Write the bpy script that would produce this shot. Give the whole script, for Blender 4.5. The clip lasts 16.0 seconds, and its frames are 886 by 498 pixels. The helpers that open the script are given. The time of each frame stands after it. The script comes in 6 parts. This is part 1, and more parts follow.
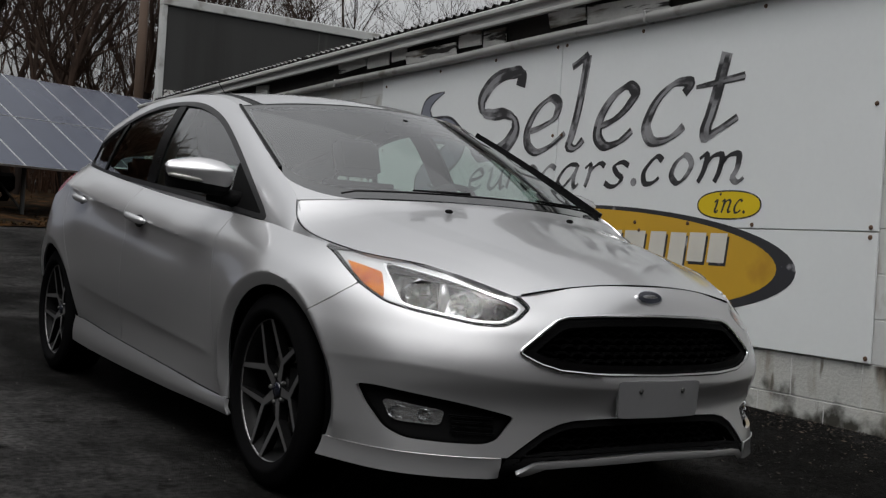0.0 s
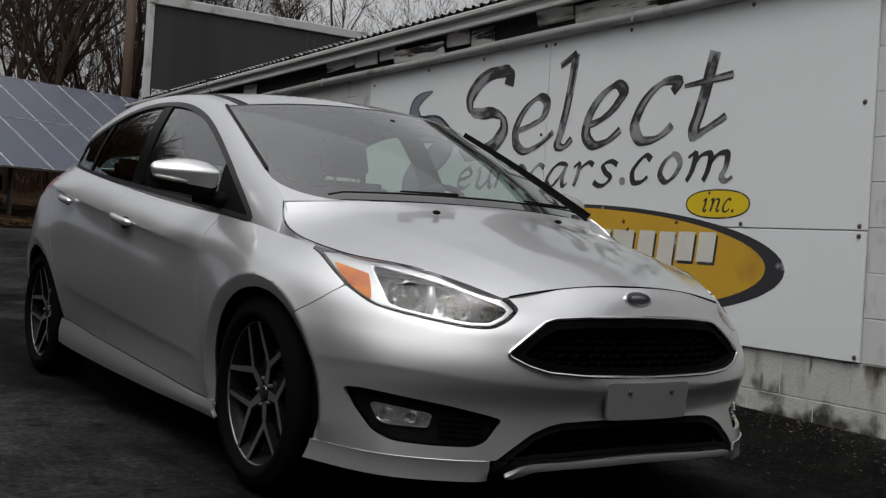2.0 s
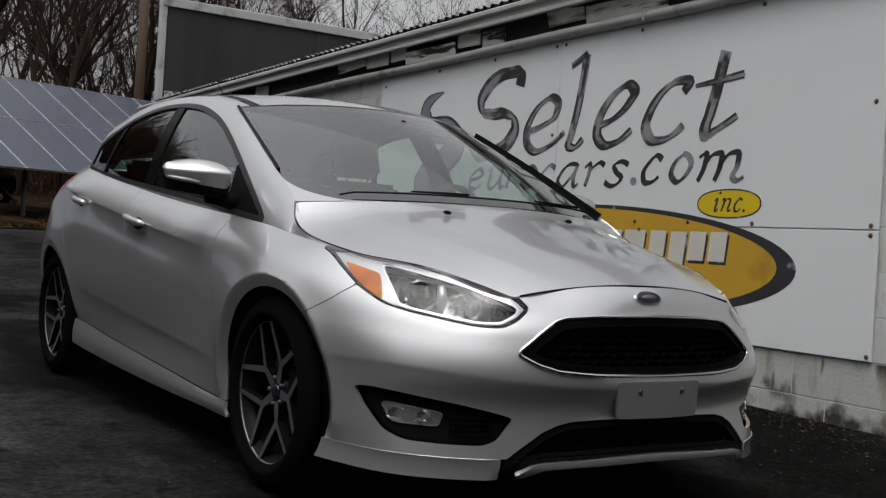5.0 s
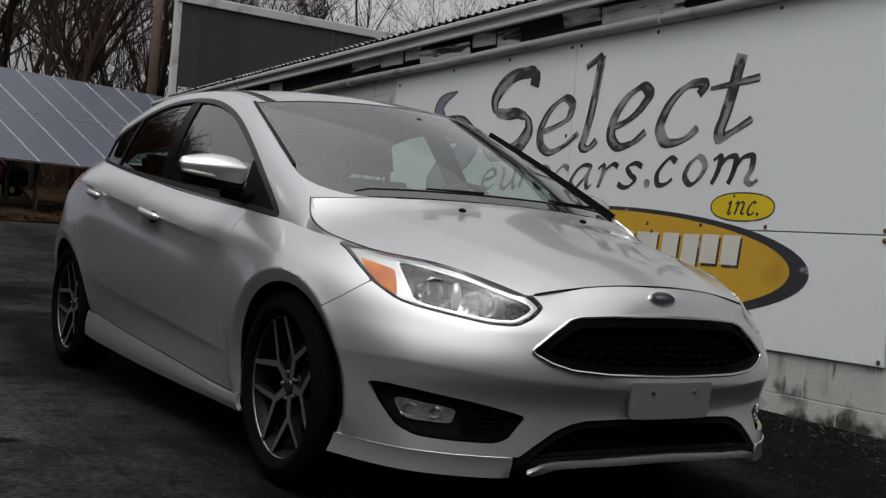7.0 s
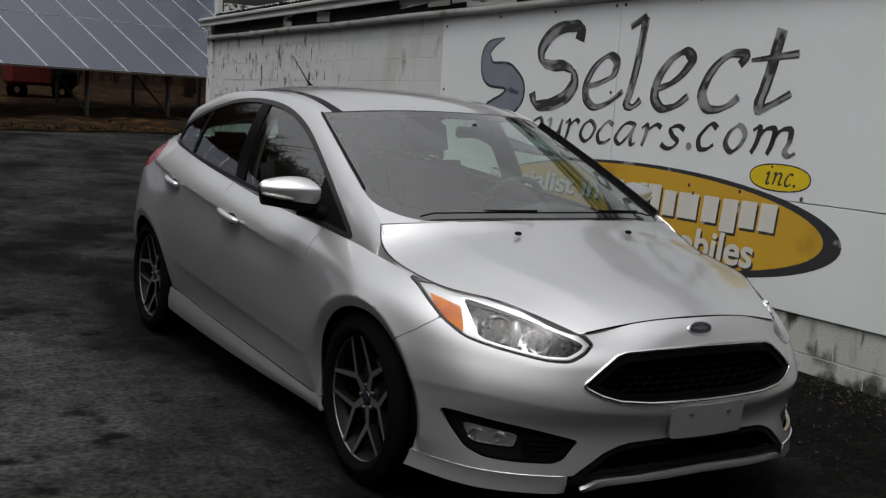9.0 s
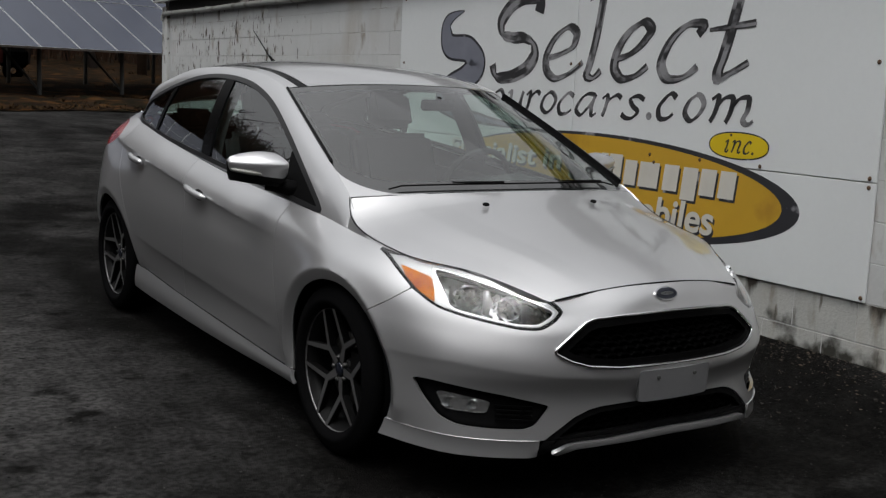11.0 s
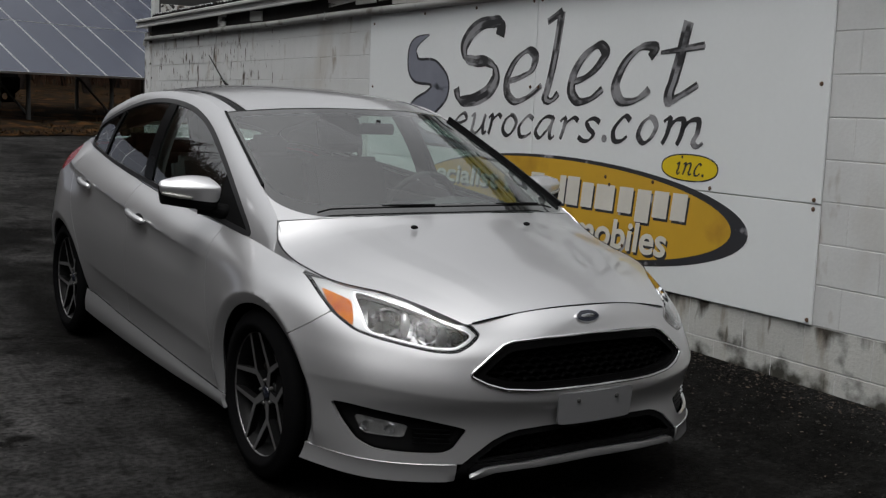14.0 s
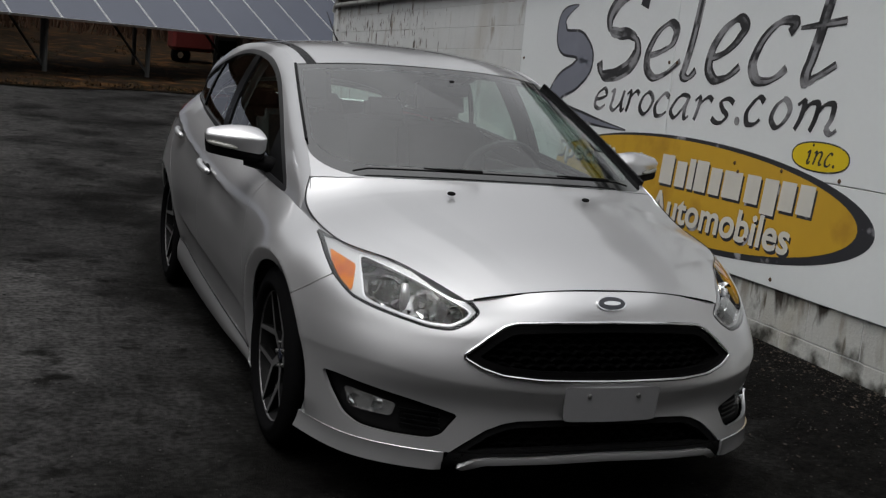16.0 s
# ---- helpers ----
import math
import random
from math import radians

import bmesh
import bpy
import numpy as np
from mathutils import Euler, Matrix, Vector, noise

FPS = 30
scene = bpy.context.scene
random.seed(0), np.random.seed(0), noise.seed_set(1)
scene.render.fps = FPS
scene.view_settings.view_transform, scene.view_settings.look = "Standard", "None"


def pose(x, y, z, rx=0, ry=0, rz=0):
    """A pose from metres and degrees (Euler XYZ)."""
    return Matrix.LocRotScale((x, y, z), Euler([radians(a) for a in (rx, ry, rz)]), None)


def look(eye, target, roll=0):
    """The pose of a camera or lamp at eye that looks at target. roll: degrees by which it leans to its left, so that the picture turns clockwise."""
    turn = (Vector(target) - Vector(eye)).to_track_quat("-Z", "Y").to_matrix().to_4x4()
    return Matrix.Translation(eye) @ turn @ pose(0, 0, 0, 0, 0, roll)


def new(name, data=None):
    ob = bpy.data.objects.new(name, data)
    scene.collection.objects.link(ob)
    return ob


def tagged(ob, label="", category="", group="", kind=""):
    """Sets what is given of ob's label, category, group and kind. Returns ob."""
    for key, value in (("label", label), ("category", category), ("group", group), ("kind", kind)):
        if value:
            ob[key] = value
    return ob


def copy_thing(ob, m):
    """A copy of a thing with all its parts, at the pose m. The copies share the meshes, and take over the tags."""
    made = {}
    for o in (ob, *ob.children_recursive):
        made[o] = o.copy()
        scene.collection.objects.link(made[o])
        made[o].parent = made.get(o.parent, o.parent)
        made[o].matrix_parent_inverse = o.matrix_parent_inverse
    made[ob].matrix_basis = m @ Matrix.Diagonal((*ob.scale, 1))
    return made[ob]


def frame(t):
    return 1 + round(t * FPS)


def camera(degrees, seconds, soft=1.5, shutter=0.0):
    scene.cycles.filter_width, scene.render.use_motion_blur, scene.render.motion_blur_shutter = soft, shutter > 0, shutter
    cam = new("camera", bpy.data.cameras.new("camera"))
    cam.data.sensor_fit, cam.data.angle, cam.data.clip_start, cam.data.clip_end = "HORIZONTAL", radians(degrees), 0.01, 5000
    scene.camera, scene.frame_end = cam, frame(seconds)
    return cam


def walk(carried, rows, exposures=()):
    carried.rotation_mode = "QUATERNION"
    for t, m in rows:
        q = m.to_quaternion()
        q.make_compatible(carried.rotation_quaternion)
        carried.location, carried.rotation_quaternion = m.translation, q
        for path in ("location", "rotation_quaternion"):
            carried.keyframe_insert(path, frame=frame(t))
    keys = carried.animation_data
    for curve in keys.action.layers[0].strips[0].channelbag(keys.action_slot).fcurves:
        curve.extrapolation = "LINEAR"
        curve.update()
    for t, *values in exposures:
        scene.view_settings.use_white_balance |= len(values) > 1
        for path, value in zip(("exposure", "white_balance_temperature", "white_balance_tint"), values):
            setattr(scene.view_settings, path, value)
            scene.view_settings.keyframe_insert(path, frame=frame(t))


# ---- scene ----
cam = camera(43.7, 16.0, soft=1.3)
PATH = [
    (0, (-2.383, -3.266, 0.879), (-1.274, -1.603, 0.843), 4.1),
    (0.5, (-2.385, -3.271, 0.881), (-1.297, -1.594, 0.823), 4.4),
    (1, (-2.378, -3.257, 0.885), (-1.278, -1.589, 0.82), 4.4),
    (1.5, (-2.373, -3.257, 0.89), (-1.247, -1.604, 0.848), 4.2),
    (2, (-2.366, -3.251, 0.889), (-1.241, -1.598, 0.851), 3.9),
    (2.5, (-2.373, -3.256, 0.885), (-1.263, -1.593, 0.846), 4.0),
    (3, (-2.372, -3.258, 0.889), (-1.26, -1.596, 0.849), 4.1),
    (3.5, (-2.371, -3.26, 0.884), (-1.262, -1.596, 0.842), 4.1),
    (4, (-2.368, -3.264, 0.885), (-1.263, -1.597, 0.846), 3.9),
    (4.2, (-2.366, -3.263, 0.885), (-1.256, -1.6, 0.848), 3.7),
    (6.3, (-2.379, -3.271, 0.879), (-1.279, -1.601, 0.839), 4.0),
    (6.5, (-2.373, -3.266, 0.877), (-1.267, -1.599, 0.833), 3.9),
    (7, (-2.388, -3.261, 0.875), (-1.295, -1.587, 0.837), 4.7),
    (7.5, (-2.406, -3.233, 0.906), (-1.293, -1.571, 0.89), 7.1),
    (8, (-2.461, -3.22, 1.104), (-1.408, -1.521, 1.032), 5.5),
    (8.5, (-2.533, -3.31, 1.322), (-1.438, -1.66, 1.041), 7.0),
    (9, (-2.67, -3.499, 1.439), (-1.635, -1.81, 1.163), 3.7),
    (9.2, (-2.672, -3.501, 1.439), (-1.603, -1.837, 1.14), 3.5),
    (11.3, (-2.733, -3.534, 1.432), (-1.632, -1.896, 1.108), 3.0),
    (11.5, (-2.719, -3.543, 1.419), (-1.597, -1.922, 1.083), 3.7),
    (12, (-2.723, -3.539, 1.438), (-1.6, -1.911, 1.142), 2.9),
    (12.5, (-2.702, -3.553, 1.435), (-1.571, -1.926, 1.16), 3.3),
    (13, (-2.707, -3.542, 1.428), (-1.539, -1.944, 1.142), 3.2),
    (13.5, (-2.635, -3.58, 1.423), (-1.45, -1.99, 1.164), 2.6),
    (14, (-2.491, -3.675, 1.448), (-1.397, -2.024, 1.171), 2.7),
    (14.5, (-2.339, -3.664, 1.431), (-1.337, -1.961, 1.123), 2.6),
    (15, (-2.19, -3.646, 1.422), (-1.233, -1.913, 1.138), 3.5),
    (15.5, (-1.936, -3.747, 1.415), (-1.118, -1.953, 1.077), 5.0),
    (16, (-1.751, -3.713, 1.398), (-1.005, -1.888, 1.064), 5.6),
]
walk(cam, [(t, look(eye, target, roll)) for t, eye, target, roll in PATH])

# ---------- sky and light: an overcast winter day ----------
world = bpy.data.worlds.new("overcast")
scene.world = world
world.use_nodes = True
wn, wl = world.node_tree.nodes, world.node_tree.links
sky = wn.new("ShaderNodeTexSky")
sky.sky_type, sky.sun_disc = "NISHITA", False
sky.sun_elevation, sky.sun_rotation = radians(71), radians(236)
sky.air_density, sky.dust_density = 1.0, 6.0
grey = wn.new("ShaderNodeHueSaturation")
grey.inputs["Saturation"].default_value = 0.10
wl.new(sky.outputs[0], grey.inputs["Color"])
# overcast: the cloud is brighter overhead than along the skyline
way, axes, rise, cloud = (wn.new(k) for k in ("ShaderNodeTexCoord", "ShaderNodeSeparateXYZ", "ShaderNodeMapRange", "ShaderNodeMix"))
rise.inputs["From Min"].default_value, rise.inputs["From Max"].default_value = 0, 1
rise.inputs["To Min"].default_value, rise.inputs["To Max"].default_value = 1.25, 1.60
cloud.data_type, cloud.blend_type = "RGBA", "MULTIPLY"
cloud.inputs["Factor"].default_value = 1
wl.new(way.outputs["Generated"], axes.inputs[0])
wl.new(axes.outputs["Z"], rise.inputs["Value"])
wl.new(grey.outputs[0], cloud.inputs["A"])
wl.new(rise.outputs[0], cloud.inputs["B"])
drift, fit_cloud, mottle = (wn.new(k) for k in ("ShaderNodeTexNoise", "ShaderNodeMapRange", "ShaderNodeMix"))
drift.inputs["Scale"].default_value, drift.inputs["Detail"].default_value = 3.2, 5
fit_cloud.inputs["From Min"].default_value, fit_cloud.inputs["From Max"].default_value = .32, .68
fit_cloud.inputs["To Min"].default_value, fit_cloud.inputs["To Max"].default_value = .86, 1.14
mottle.data_type, mottle.blend_type = "RGBA", "MULTIPLY"
mottle.inputs["Factor"].default_value = 1
wl.new(way.outputs["Generated"], drift.inputs["Vector"])
wl.new(drift.outputs[0], fit_cloud.inputs["Value"])
wl.new(cloud.outputs["Result"], mottle.inputs["A"])
wl.new(fit_cloud.outputs[0], mottle.inputs["B"])
wl.new(mottle.outputs["Result"], wn["Background"].inputs[0])
wn["Background"].inputs[1].default_value = 0.15
sun = new("sun", bpy.data.lights.new("sun", "SUN"))
sun.data.energy, sun.data.angle, sun.data.color = .4, radians(120), (.955, .985, 1.0)
sun.matrix_world = look((0, 0, 20), (5.2, 3.5, 1.8))
scene.view_settings.exposure = -0.36


# ---------- materials ----------
def material(name, colour, rough=.6, metal=0.0, vary=.15, scale=6.0, fine=0.0, fine_scale=180.0, bump=0.0, bump_scale=120.0, coat=0.0, spec=.5, each=0.0, island=0.0):
    """A surface with large stains, fine grain, relief and, for pieces, a tone of its own for each."""
    m = bpy.data.materials.new(name)
    m.use_nodes = True
    n, l = m.node_tree.nodes, m.node_tree.links
    b = n["Principled BSDF"]
    b.inputs["Metallic"].default_value, b.inputs["Coat Weight"].default_value = metal, coat
    b.inputs["Coat Roughness"].default_value = .03
    b.inputs["Specular IOR Level"].default_value = spec
    co = n.new("ShaderNodeNewGeometry")
    big, small = n.new("ShaderNodeTexNoise"), n.new("ShaderNodeTexNoise")
    big.inputs["Scale"].default_value, big.inputs["Detail"].default_value = scale, 6
    small.inputs["Scale"].default_value, small.inputs["Detail"].default_value = fine_scale, 3
    for t in (big, small):
        l.new(co.outputs["Position"], t.inputs["Vector"])
    total = n.new("ShaderNodeMath")
    total.operation = "MULTIPLY_ADD"
    total.inputs[1].default_value = vary * 2
    total.inputs[2].default_value = 1 - vary
    l.new(big.outputs[0], total.inputs[0])
    last = total
    for weight, src in ((fine, small.outputs[0]), (each, None), (island, None)):
        if weight:
            if src is None:
                info = n.new("ShaderNodeObjectInfo") if weight == each and each else n.new("ShaderNodeNewGeometry")
                src = info.outputs["Random"] if weight == each and each else info.outputs["Random Per Island"]
            a = n.new("ShaderNodeMath")
            a.operation = "MULTIPLY_ADD"
            a.inputs[1].default_value, a.inputs[2].default_value = weight * 2, 1 - weight
            l.new(src, a.inputs[0])
            p = n.new("ShaderNodeMath")
            p.operation = "MULTIPLY"
            l.new(a.outputs[0], p.inputs[0])
            l.new(last.outputs[0], p.inputs[1])
            last = p
    mix = n.new("ShaderNodeMix")
    mix.data_type, mix.blend_type = "RGBA", "MULTIPLY"
    mix.inputs["Factor"].default_value = 1
    mix.inputs["A"].default_value = (*colour, 1)
    l.new(last.outputs[0], mix.inputs["B"])
    l.new(mix.outputs["Result"], b.inputs["Base Color"])
    r = n.new("ShaderNodeMath")
    r.operation = "MULTIPLY_ADD"
    r.inputs[1].default_value, r.inputs[2].default_value = .3 * rough, .85 * rough
    l.new(big.outputs[0], r.inputs[0])
    l.new(r.outputs[0], b.inputs["Roughness"])
    if bump:
        t = n.new("ShaderNodeTexNoise")
        t.inputs["Scale"].default_value, t.inputs["Detail"].default_value = bump_scale, 5
        l.new(co.outputs["Position"], t.inputs["Vector"])
        k = n.new("ShaderNodeBump")
        k.inputs["Strength"].default_value, k.inputs["Distance"].default_value = bump, .01
        l.new(t.outputs[0], k.inputs["Height"])
        l.new(k.outputs[0], b.inputs["Normal"])
    return m


def ramp_over(m, colour, scale, lo, hi, stretch=(1, 1, 1), detail=8.0):
    """Stains of another colour with shapes of their own, over the base colour of a material."""
    n, l = m.node_tree.nodes, m.node_tree.links
    b = n["Principled BSDF"]
    old = b.inputs["Base Color"].links[0].from_socket
    co, mp, t, r, mix = (n.new(k) for k in ("ShaderNodeNewGeometry", "ShaderNodeMapping", "ShaderNodeTexNoise", "ShaderNodeMapRange", "ShaderNodeMix"))
    mp.inputs["Scale"].default_value = stretch
    t.inputs["Scale"].default_value, t.inputs["Detail"].default_value = scale, detail
    r.inputs["From Min"].default_value, r.inputs["From Max"].default_value = lo, hi
    l.new(co.outputs["Position"], mp.inputs["Vector"])
    l.new(mp.outputs[0], t.inputs["Vector"])
    l.new(t.outputs[0], r.inputs["Value"])
    mix.data_type = "RGBA"
    l.new(r.outputs[0], mix.inputs["Factor"])
    l.new(old, mix.inputs["A"])
    mix.inputs["B"].default_value = (*colour, 1)
    l.new(mix.outputs["Result"], b.inputs["Base Color"])
    return m


def grain_over(m, scale, lo, hi, low, high):
    """Lighter and darker grains over whatever colour is below."""
    n, l = m.node_tree.nodes, m.node_tree.links
    b = n["Principled BSDF"]
    old = b.inputs["Base Color"].links[0].from_socket
    co, t, r, mix = (n.new(k) for k in ("ShaderNodeNewGeometry", "ShaderNodeTexNoise", "ShaderNodeMapRange", "ShaderNodeMix"))
    t.inputs["Scale"].default_value, t.inputs["Detail"].default_value = scale, 5
    r.inputs["From Min"].default_value, r.inputs["From Max"].default_value = lo, hi
    r.inputs["To Min"].default_value, r.inputs["To Max"].default_value = low, high
    l.new(co.outputs["Position"], t.inputs["Vector"])
    l.new(t.outputs[0], r.inputs["Value"])
    mix.data_type, mix.blend_type = "RGBA", "MULTIPLY"
    mix.inputs["Factor"].default_value = 1
    l.new(old, mix.inputs["A"])
    l.new(r.outputs[0], mix.inputs["B"])
    l.new(mix.outputs["Result"], b.inputs["Base Color"])
    return m


def band_over(m, colour, scale, lo, hi, axis, a0, a1, stretch=(1, 1, 1), detail=8.0):
    """Stains that thicken along one axis of the place, with ragged edges."""
    ramp_over(m, colour, scale, lo, hi, stretch, detail)
    n, l = m.node_tree.nodes, m.node_tree.links
    r = n["Principled BSDF"].inputs["Base Color"].links[0].from_node.inputs["Factor"].links[0].from_node
    t = r.inputs["Value"].links[0].from_socket
    co, xyz, fit, add = (n.new(k) for k in ("ShaderNodeNewGeometry", "ShaderNodeSeparateXYZ", "ShaderNodeMapRange", "ShaderNodeMath"))
    fit.inputs["From Min"].default_value, fit.inputs["From Max"].default_value = a0, a1
    fit.inputs["To Min"].default_value, fit.inputs["To Max"].default_value = -.25, .0
    l.new(co.outputs["Position"], xyz.inputs[0])
    l.new(xyz.outputs[axis], fit.inputs["Value"])
    l.new(t, add.inputs[0])
    l.new(fit.outputs[0], add.inputs[1])
    l.new(add.outputs[0], r.inputs["Value"])
    return m


def glass(name, tint, least=.06, rough=.01, power=4.0):
    """A thin pane: what is behind shows through its tint, and it mirrors more at a slant."""
    m = bpy.data.materials.new(name)
    m.use_nodes = True
    n, l = m.node_tree.nodes, m.node_tree.links
    n.remove(n["Principled BSDF"])
    f, t, g, mix, up, fit = (n.new(k) for k in ("ShaderNodeLayerWeight", "ShaderNodeBsdfTransparent", "ShaderNodeBsdfGlossy", "ShaderNodeMixShader", "ShaderNodeMath", "ShaderNodeMapRange"))
    up.operation = "POWER"
    up.inputs[1].default_value = power
    fit.inputs["To Min"].default_value = least
    t.inputs[0].default_value = (*tint, 1)
    g.inputs["Color"].default_value = (1, 1, 1, 1)
    g.inputs["Roughness"].default_value = rough
    f.inputs["Blend"].default_value = .5
    l.new(f.outputs["Facing"], up.inputs[0])
    l.new(up.outputs[0], fit.inputs["Value"])
    l.new(fit.outputs[0], mix.inputs[0])
    l.new(t.outputs[0], mix.inputs[1])
    l.new(g.outputs[0], mix.inputs[2])
    l.new(mix.outputs[0], n["Material Output"].inputs[0])
    return m


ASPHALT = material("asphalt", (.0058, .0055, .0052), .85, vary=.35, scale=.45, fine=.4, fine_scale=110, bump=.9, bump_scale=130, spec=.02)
# paler lane down the yard's middle: sheen and open light put into colour
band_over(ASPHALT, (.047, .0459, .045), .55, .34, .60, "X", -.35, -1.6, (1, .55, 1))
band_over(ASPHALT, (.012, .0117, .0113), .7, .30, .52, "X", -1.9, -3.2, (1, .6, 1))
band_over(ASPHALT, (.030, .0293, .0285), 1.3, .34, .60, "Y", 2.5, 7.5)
ramp_over(ASPHALT, (.0055, .0052, .0050), 1.1, .54, .70)
ramp_over(ASPHALT, (.020, .0195, .019), 2.3, .58, .74, (.6, 1, 1))
ramp_over(ASPHALT, (.006, .0058, .0054), 5.5, .58, .70, detail=6)
grain_over(ASPHALT, 34, .40, .60, .64, 1.30)
grain_over(ASPHALT, 8, .38, .62, .76, 1.20)
ramp_over(ASPHALT, (.003, .003, .003), 26, .66, .72, detail=3)
ramp_over(ASPHALT, (.055, .053, .050), 62, .67, .75, detail=3)
VERGE = material("verge_soil", (.0105, .0068, .0045), .95, vary=.5, scale=1.2, fine=.5, fine_scale=40, bump=.9, bump_scale=12, spec=.02)
ramp_over(VERGE, (.055, .026, .009), 2.2, .50, .66, detail=12)
ramp_over(VERGE, (.006, .006, .003), 3.1, .50, .64, detail=12)
ramp_over(VERGE, (.045, .030, .016), 9.0, .62, .70, detail=8)
BLOCK = material("painted_block", (.56, .57, .565), .8, vary=.12, scale=2.5, fine=.06, fine_scale=60, bump=.12, bump_scale=60, each=.03)
ramp_over(BLOCK, (.40, .37, .32), 1.1, .54, .74, (1.0, 1.0, .5))
ramp_over(BLOCK, (.24, .17, .11), 2.3, .66, .80, (1.0, 1.0, .45))
ramp_over(BLOCK, (.30, .27, .23), 5.0, .60, .70, (1, 1, .4))
band_over(BLOCK, (.07, .06, .05), 24.0, .62, .66, "Y", 4.2, 7.5, (1, 1, .30), 12)
band_over(BLOCK, (.09, .075, .06), 9.0, .60, .67, "Y", 4.2, 8.0, (1, 1, .55))
BLOCK_LOW = material("stained_block", (.47, .475, .45), .85, vary=.15, scale=3.5, fine=.12, fine_scale=60, bump=.28, bump_scale=60, each=.03)
ramp_over(BLOCK_LOW, (.40, .38, .32), 3.2, .52, .74, (1.0, 1.0, .35))
ramp_over(BLOCK_LOW, (.20, .16, .11), 4.5, .60, .72, (1.0, 1.0, .30), 12)
ramp_over(BLOCK_LOW, (.10, .085, .06), 13.0, .62, .70, (1.0, 1.0, .22), 10)
band_over(BLOCK_LOW, (.040, .032, .024), 7.0, .44, .56, "Z", .26, .43, (1, 1, .30), 12)
band_over(BLOCK_LOW, (.035, .034, .026), 6.0, .33, .50, "Z", .24, .05, (1, 1, 1), 12)
MORTAR = material("painted_mortar", (.52, .525, .52), .9, vary=.2, scale=5, bump=.5, bump_scale=60)
ramp_over(MORTAR, (.30, .27, .23), 5.0, .56, .70)
BOARD = material("white_sign_board", (.725, .75, .752), .42, vary=.05, scale=1.2, fine=.02, fine_scale=30, bump=.02, bump_scale=9)
ramp_over(BOARD, (.52, .51, .47), 1.5, .63, .80, (1, .25, 1))
INK = material("brushed_black_paint", (.030, .030, .032), .5, vary=.3, scale=7)
ramp_over(INK, (.27, .27, .28), 6.5, .51, .62, (1.0, .55, 1))
STREAK = material("silver_brush_streaks", (.26, .26, .27), .45, vary=.3, scale=9)
ramp_over(STREAK, (.03, .03, .032), 8.0, .44, .56, (1, .5, 1))
INK_GREY = material("grey_blue_paint", (.19, .20, .24), .5, vary=.2, scale=6)
INK_DARK = material("dark_outline_paint", (.028, .029, .034), .5, vary=.3, scale=8)
ramp_over(INK_DARK, (.33, .33, .35), 7.0, .60, .68)
OCHRE = material("ochre_paint", (.55, .325, .026), .5, vary=.10, scale=3)
ramp_over(OCHRE, (.33, .17, .02), 2.2, .58, .75)
YELLOW = material("yellow_paint", (.68, .50, .012), .45, vary=.06, scale=5)
CREAM = material("cream_paint", (.62, .60, .54), .5, vary=.08, scale=8)
RUST = material("rusty_steel", (.10, .055, .03), .8, vary=.5, scale=60)
TRIM_WOOD = material("peeling_white_wood", (.52, .52, .50), .8, vary=.2, scale=3, fine=.15, fine_scale=40, bump=.5, bump_scale=25)
ramp_over(TRIM_WOOD, (.13, .11, .09), 9.0, .54, .60, (1, .12, 1), 12)
ramp_over(TRIM_WOOD, (.02, .017, .015), 16, .57, .61, (1, .10, 1), 12)
FASCIA = material("painted_metal_fascia", (.37, .37, .36), .5, vary=.22, scale=2, bump=.1, bump_scale=10)
ramp_over(FASCIA, (.24, .23, .21), 2.2, .60, .75, (1, .2, 1))
# near-black wood: the shade under the eave is put into the colour
SOFFIT = material("eave_shade_wood", (.015, .013, .011), .9, vary=.4, scale=5, bump=.5, bump_scale=20)
PIPE = material("dirty_white_pipe", (.31, .31, .30), .5, vary=.3, scale=3, bump=.1, bump_scale=20)
ramp_over(PIPE, (.13, .12, .10), 5, .56, .68)
CORRUGATED = material("weathered_corrugated_sheet", (.022, .021, .020), .8, vary=.35, scale=3, bump=.2, bump_scale=12, spec=.1)
ramp_over(CORRUGATED, (.07, .068, .065), 6, .56, .66)
BACKBOARD = material("dark_grey_board", (.031, .0315, .0305), .75, vary=.18, scale=.8, fine=.05, fine_scale=20)
ramp_over(BACKBOARD, (.020, .020, .019), 1.6, .50, .70, (1, 1, .08))
ramp_over(BACKBOARD, (.045, .044, .041), 3.5, .62, .72, (1, 1, .06))
WHITE_METAL = material("white_metal_frame", (.48, .49, .48), .6, vary=.15, scale=3)
ramp_over(WHITE_METAL, (.25, .24, .22), 4, .55, .7)
SOLAR = material("solar_cells", (.055, .062, .085), .24, vary=.10, scale=.8, fine=.05, fine_scale=30, coat=.12, spec=.35)
ALU = material("aluminium_frame", (.55, .56, .57), .4, metal=.7, vary=.1, scale=3)
STEEL = material("galvanised_post", (.07, .07, .068), .6, metal=.4, vary=.2, scale=4)
BARK = material("winter_bark", (.014, .0105, .009), .95, vary=.35, scale=1.5, bump=.5, bump_scale=14, spec=.05)
TWIG = material("bare_twigs", (.038, .026, .020), .95, vary=.3, scale=.4, island=.25, spec=.05)
BRUSH = material("brown_underbrush", (.052, .029, .019), .95, vary=.45, scale=.3, island=.4, spec=.05)
RED_PAINT = material("faded_red_paint", (.09, .008, .006), .5, vary=.3, scale=2)
GRASS = material("dead_grass", (.038, .021, .009), .95, vary=.45, scale=.5, island=.4, spec=.05)
POLE = material("timber_pole", (.075, .048, .033), .9, vary=.25, scale=2, bump=.3, bump_scale=15)
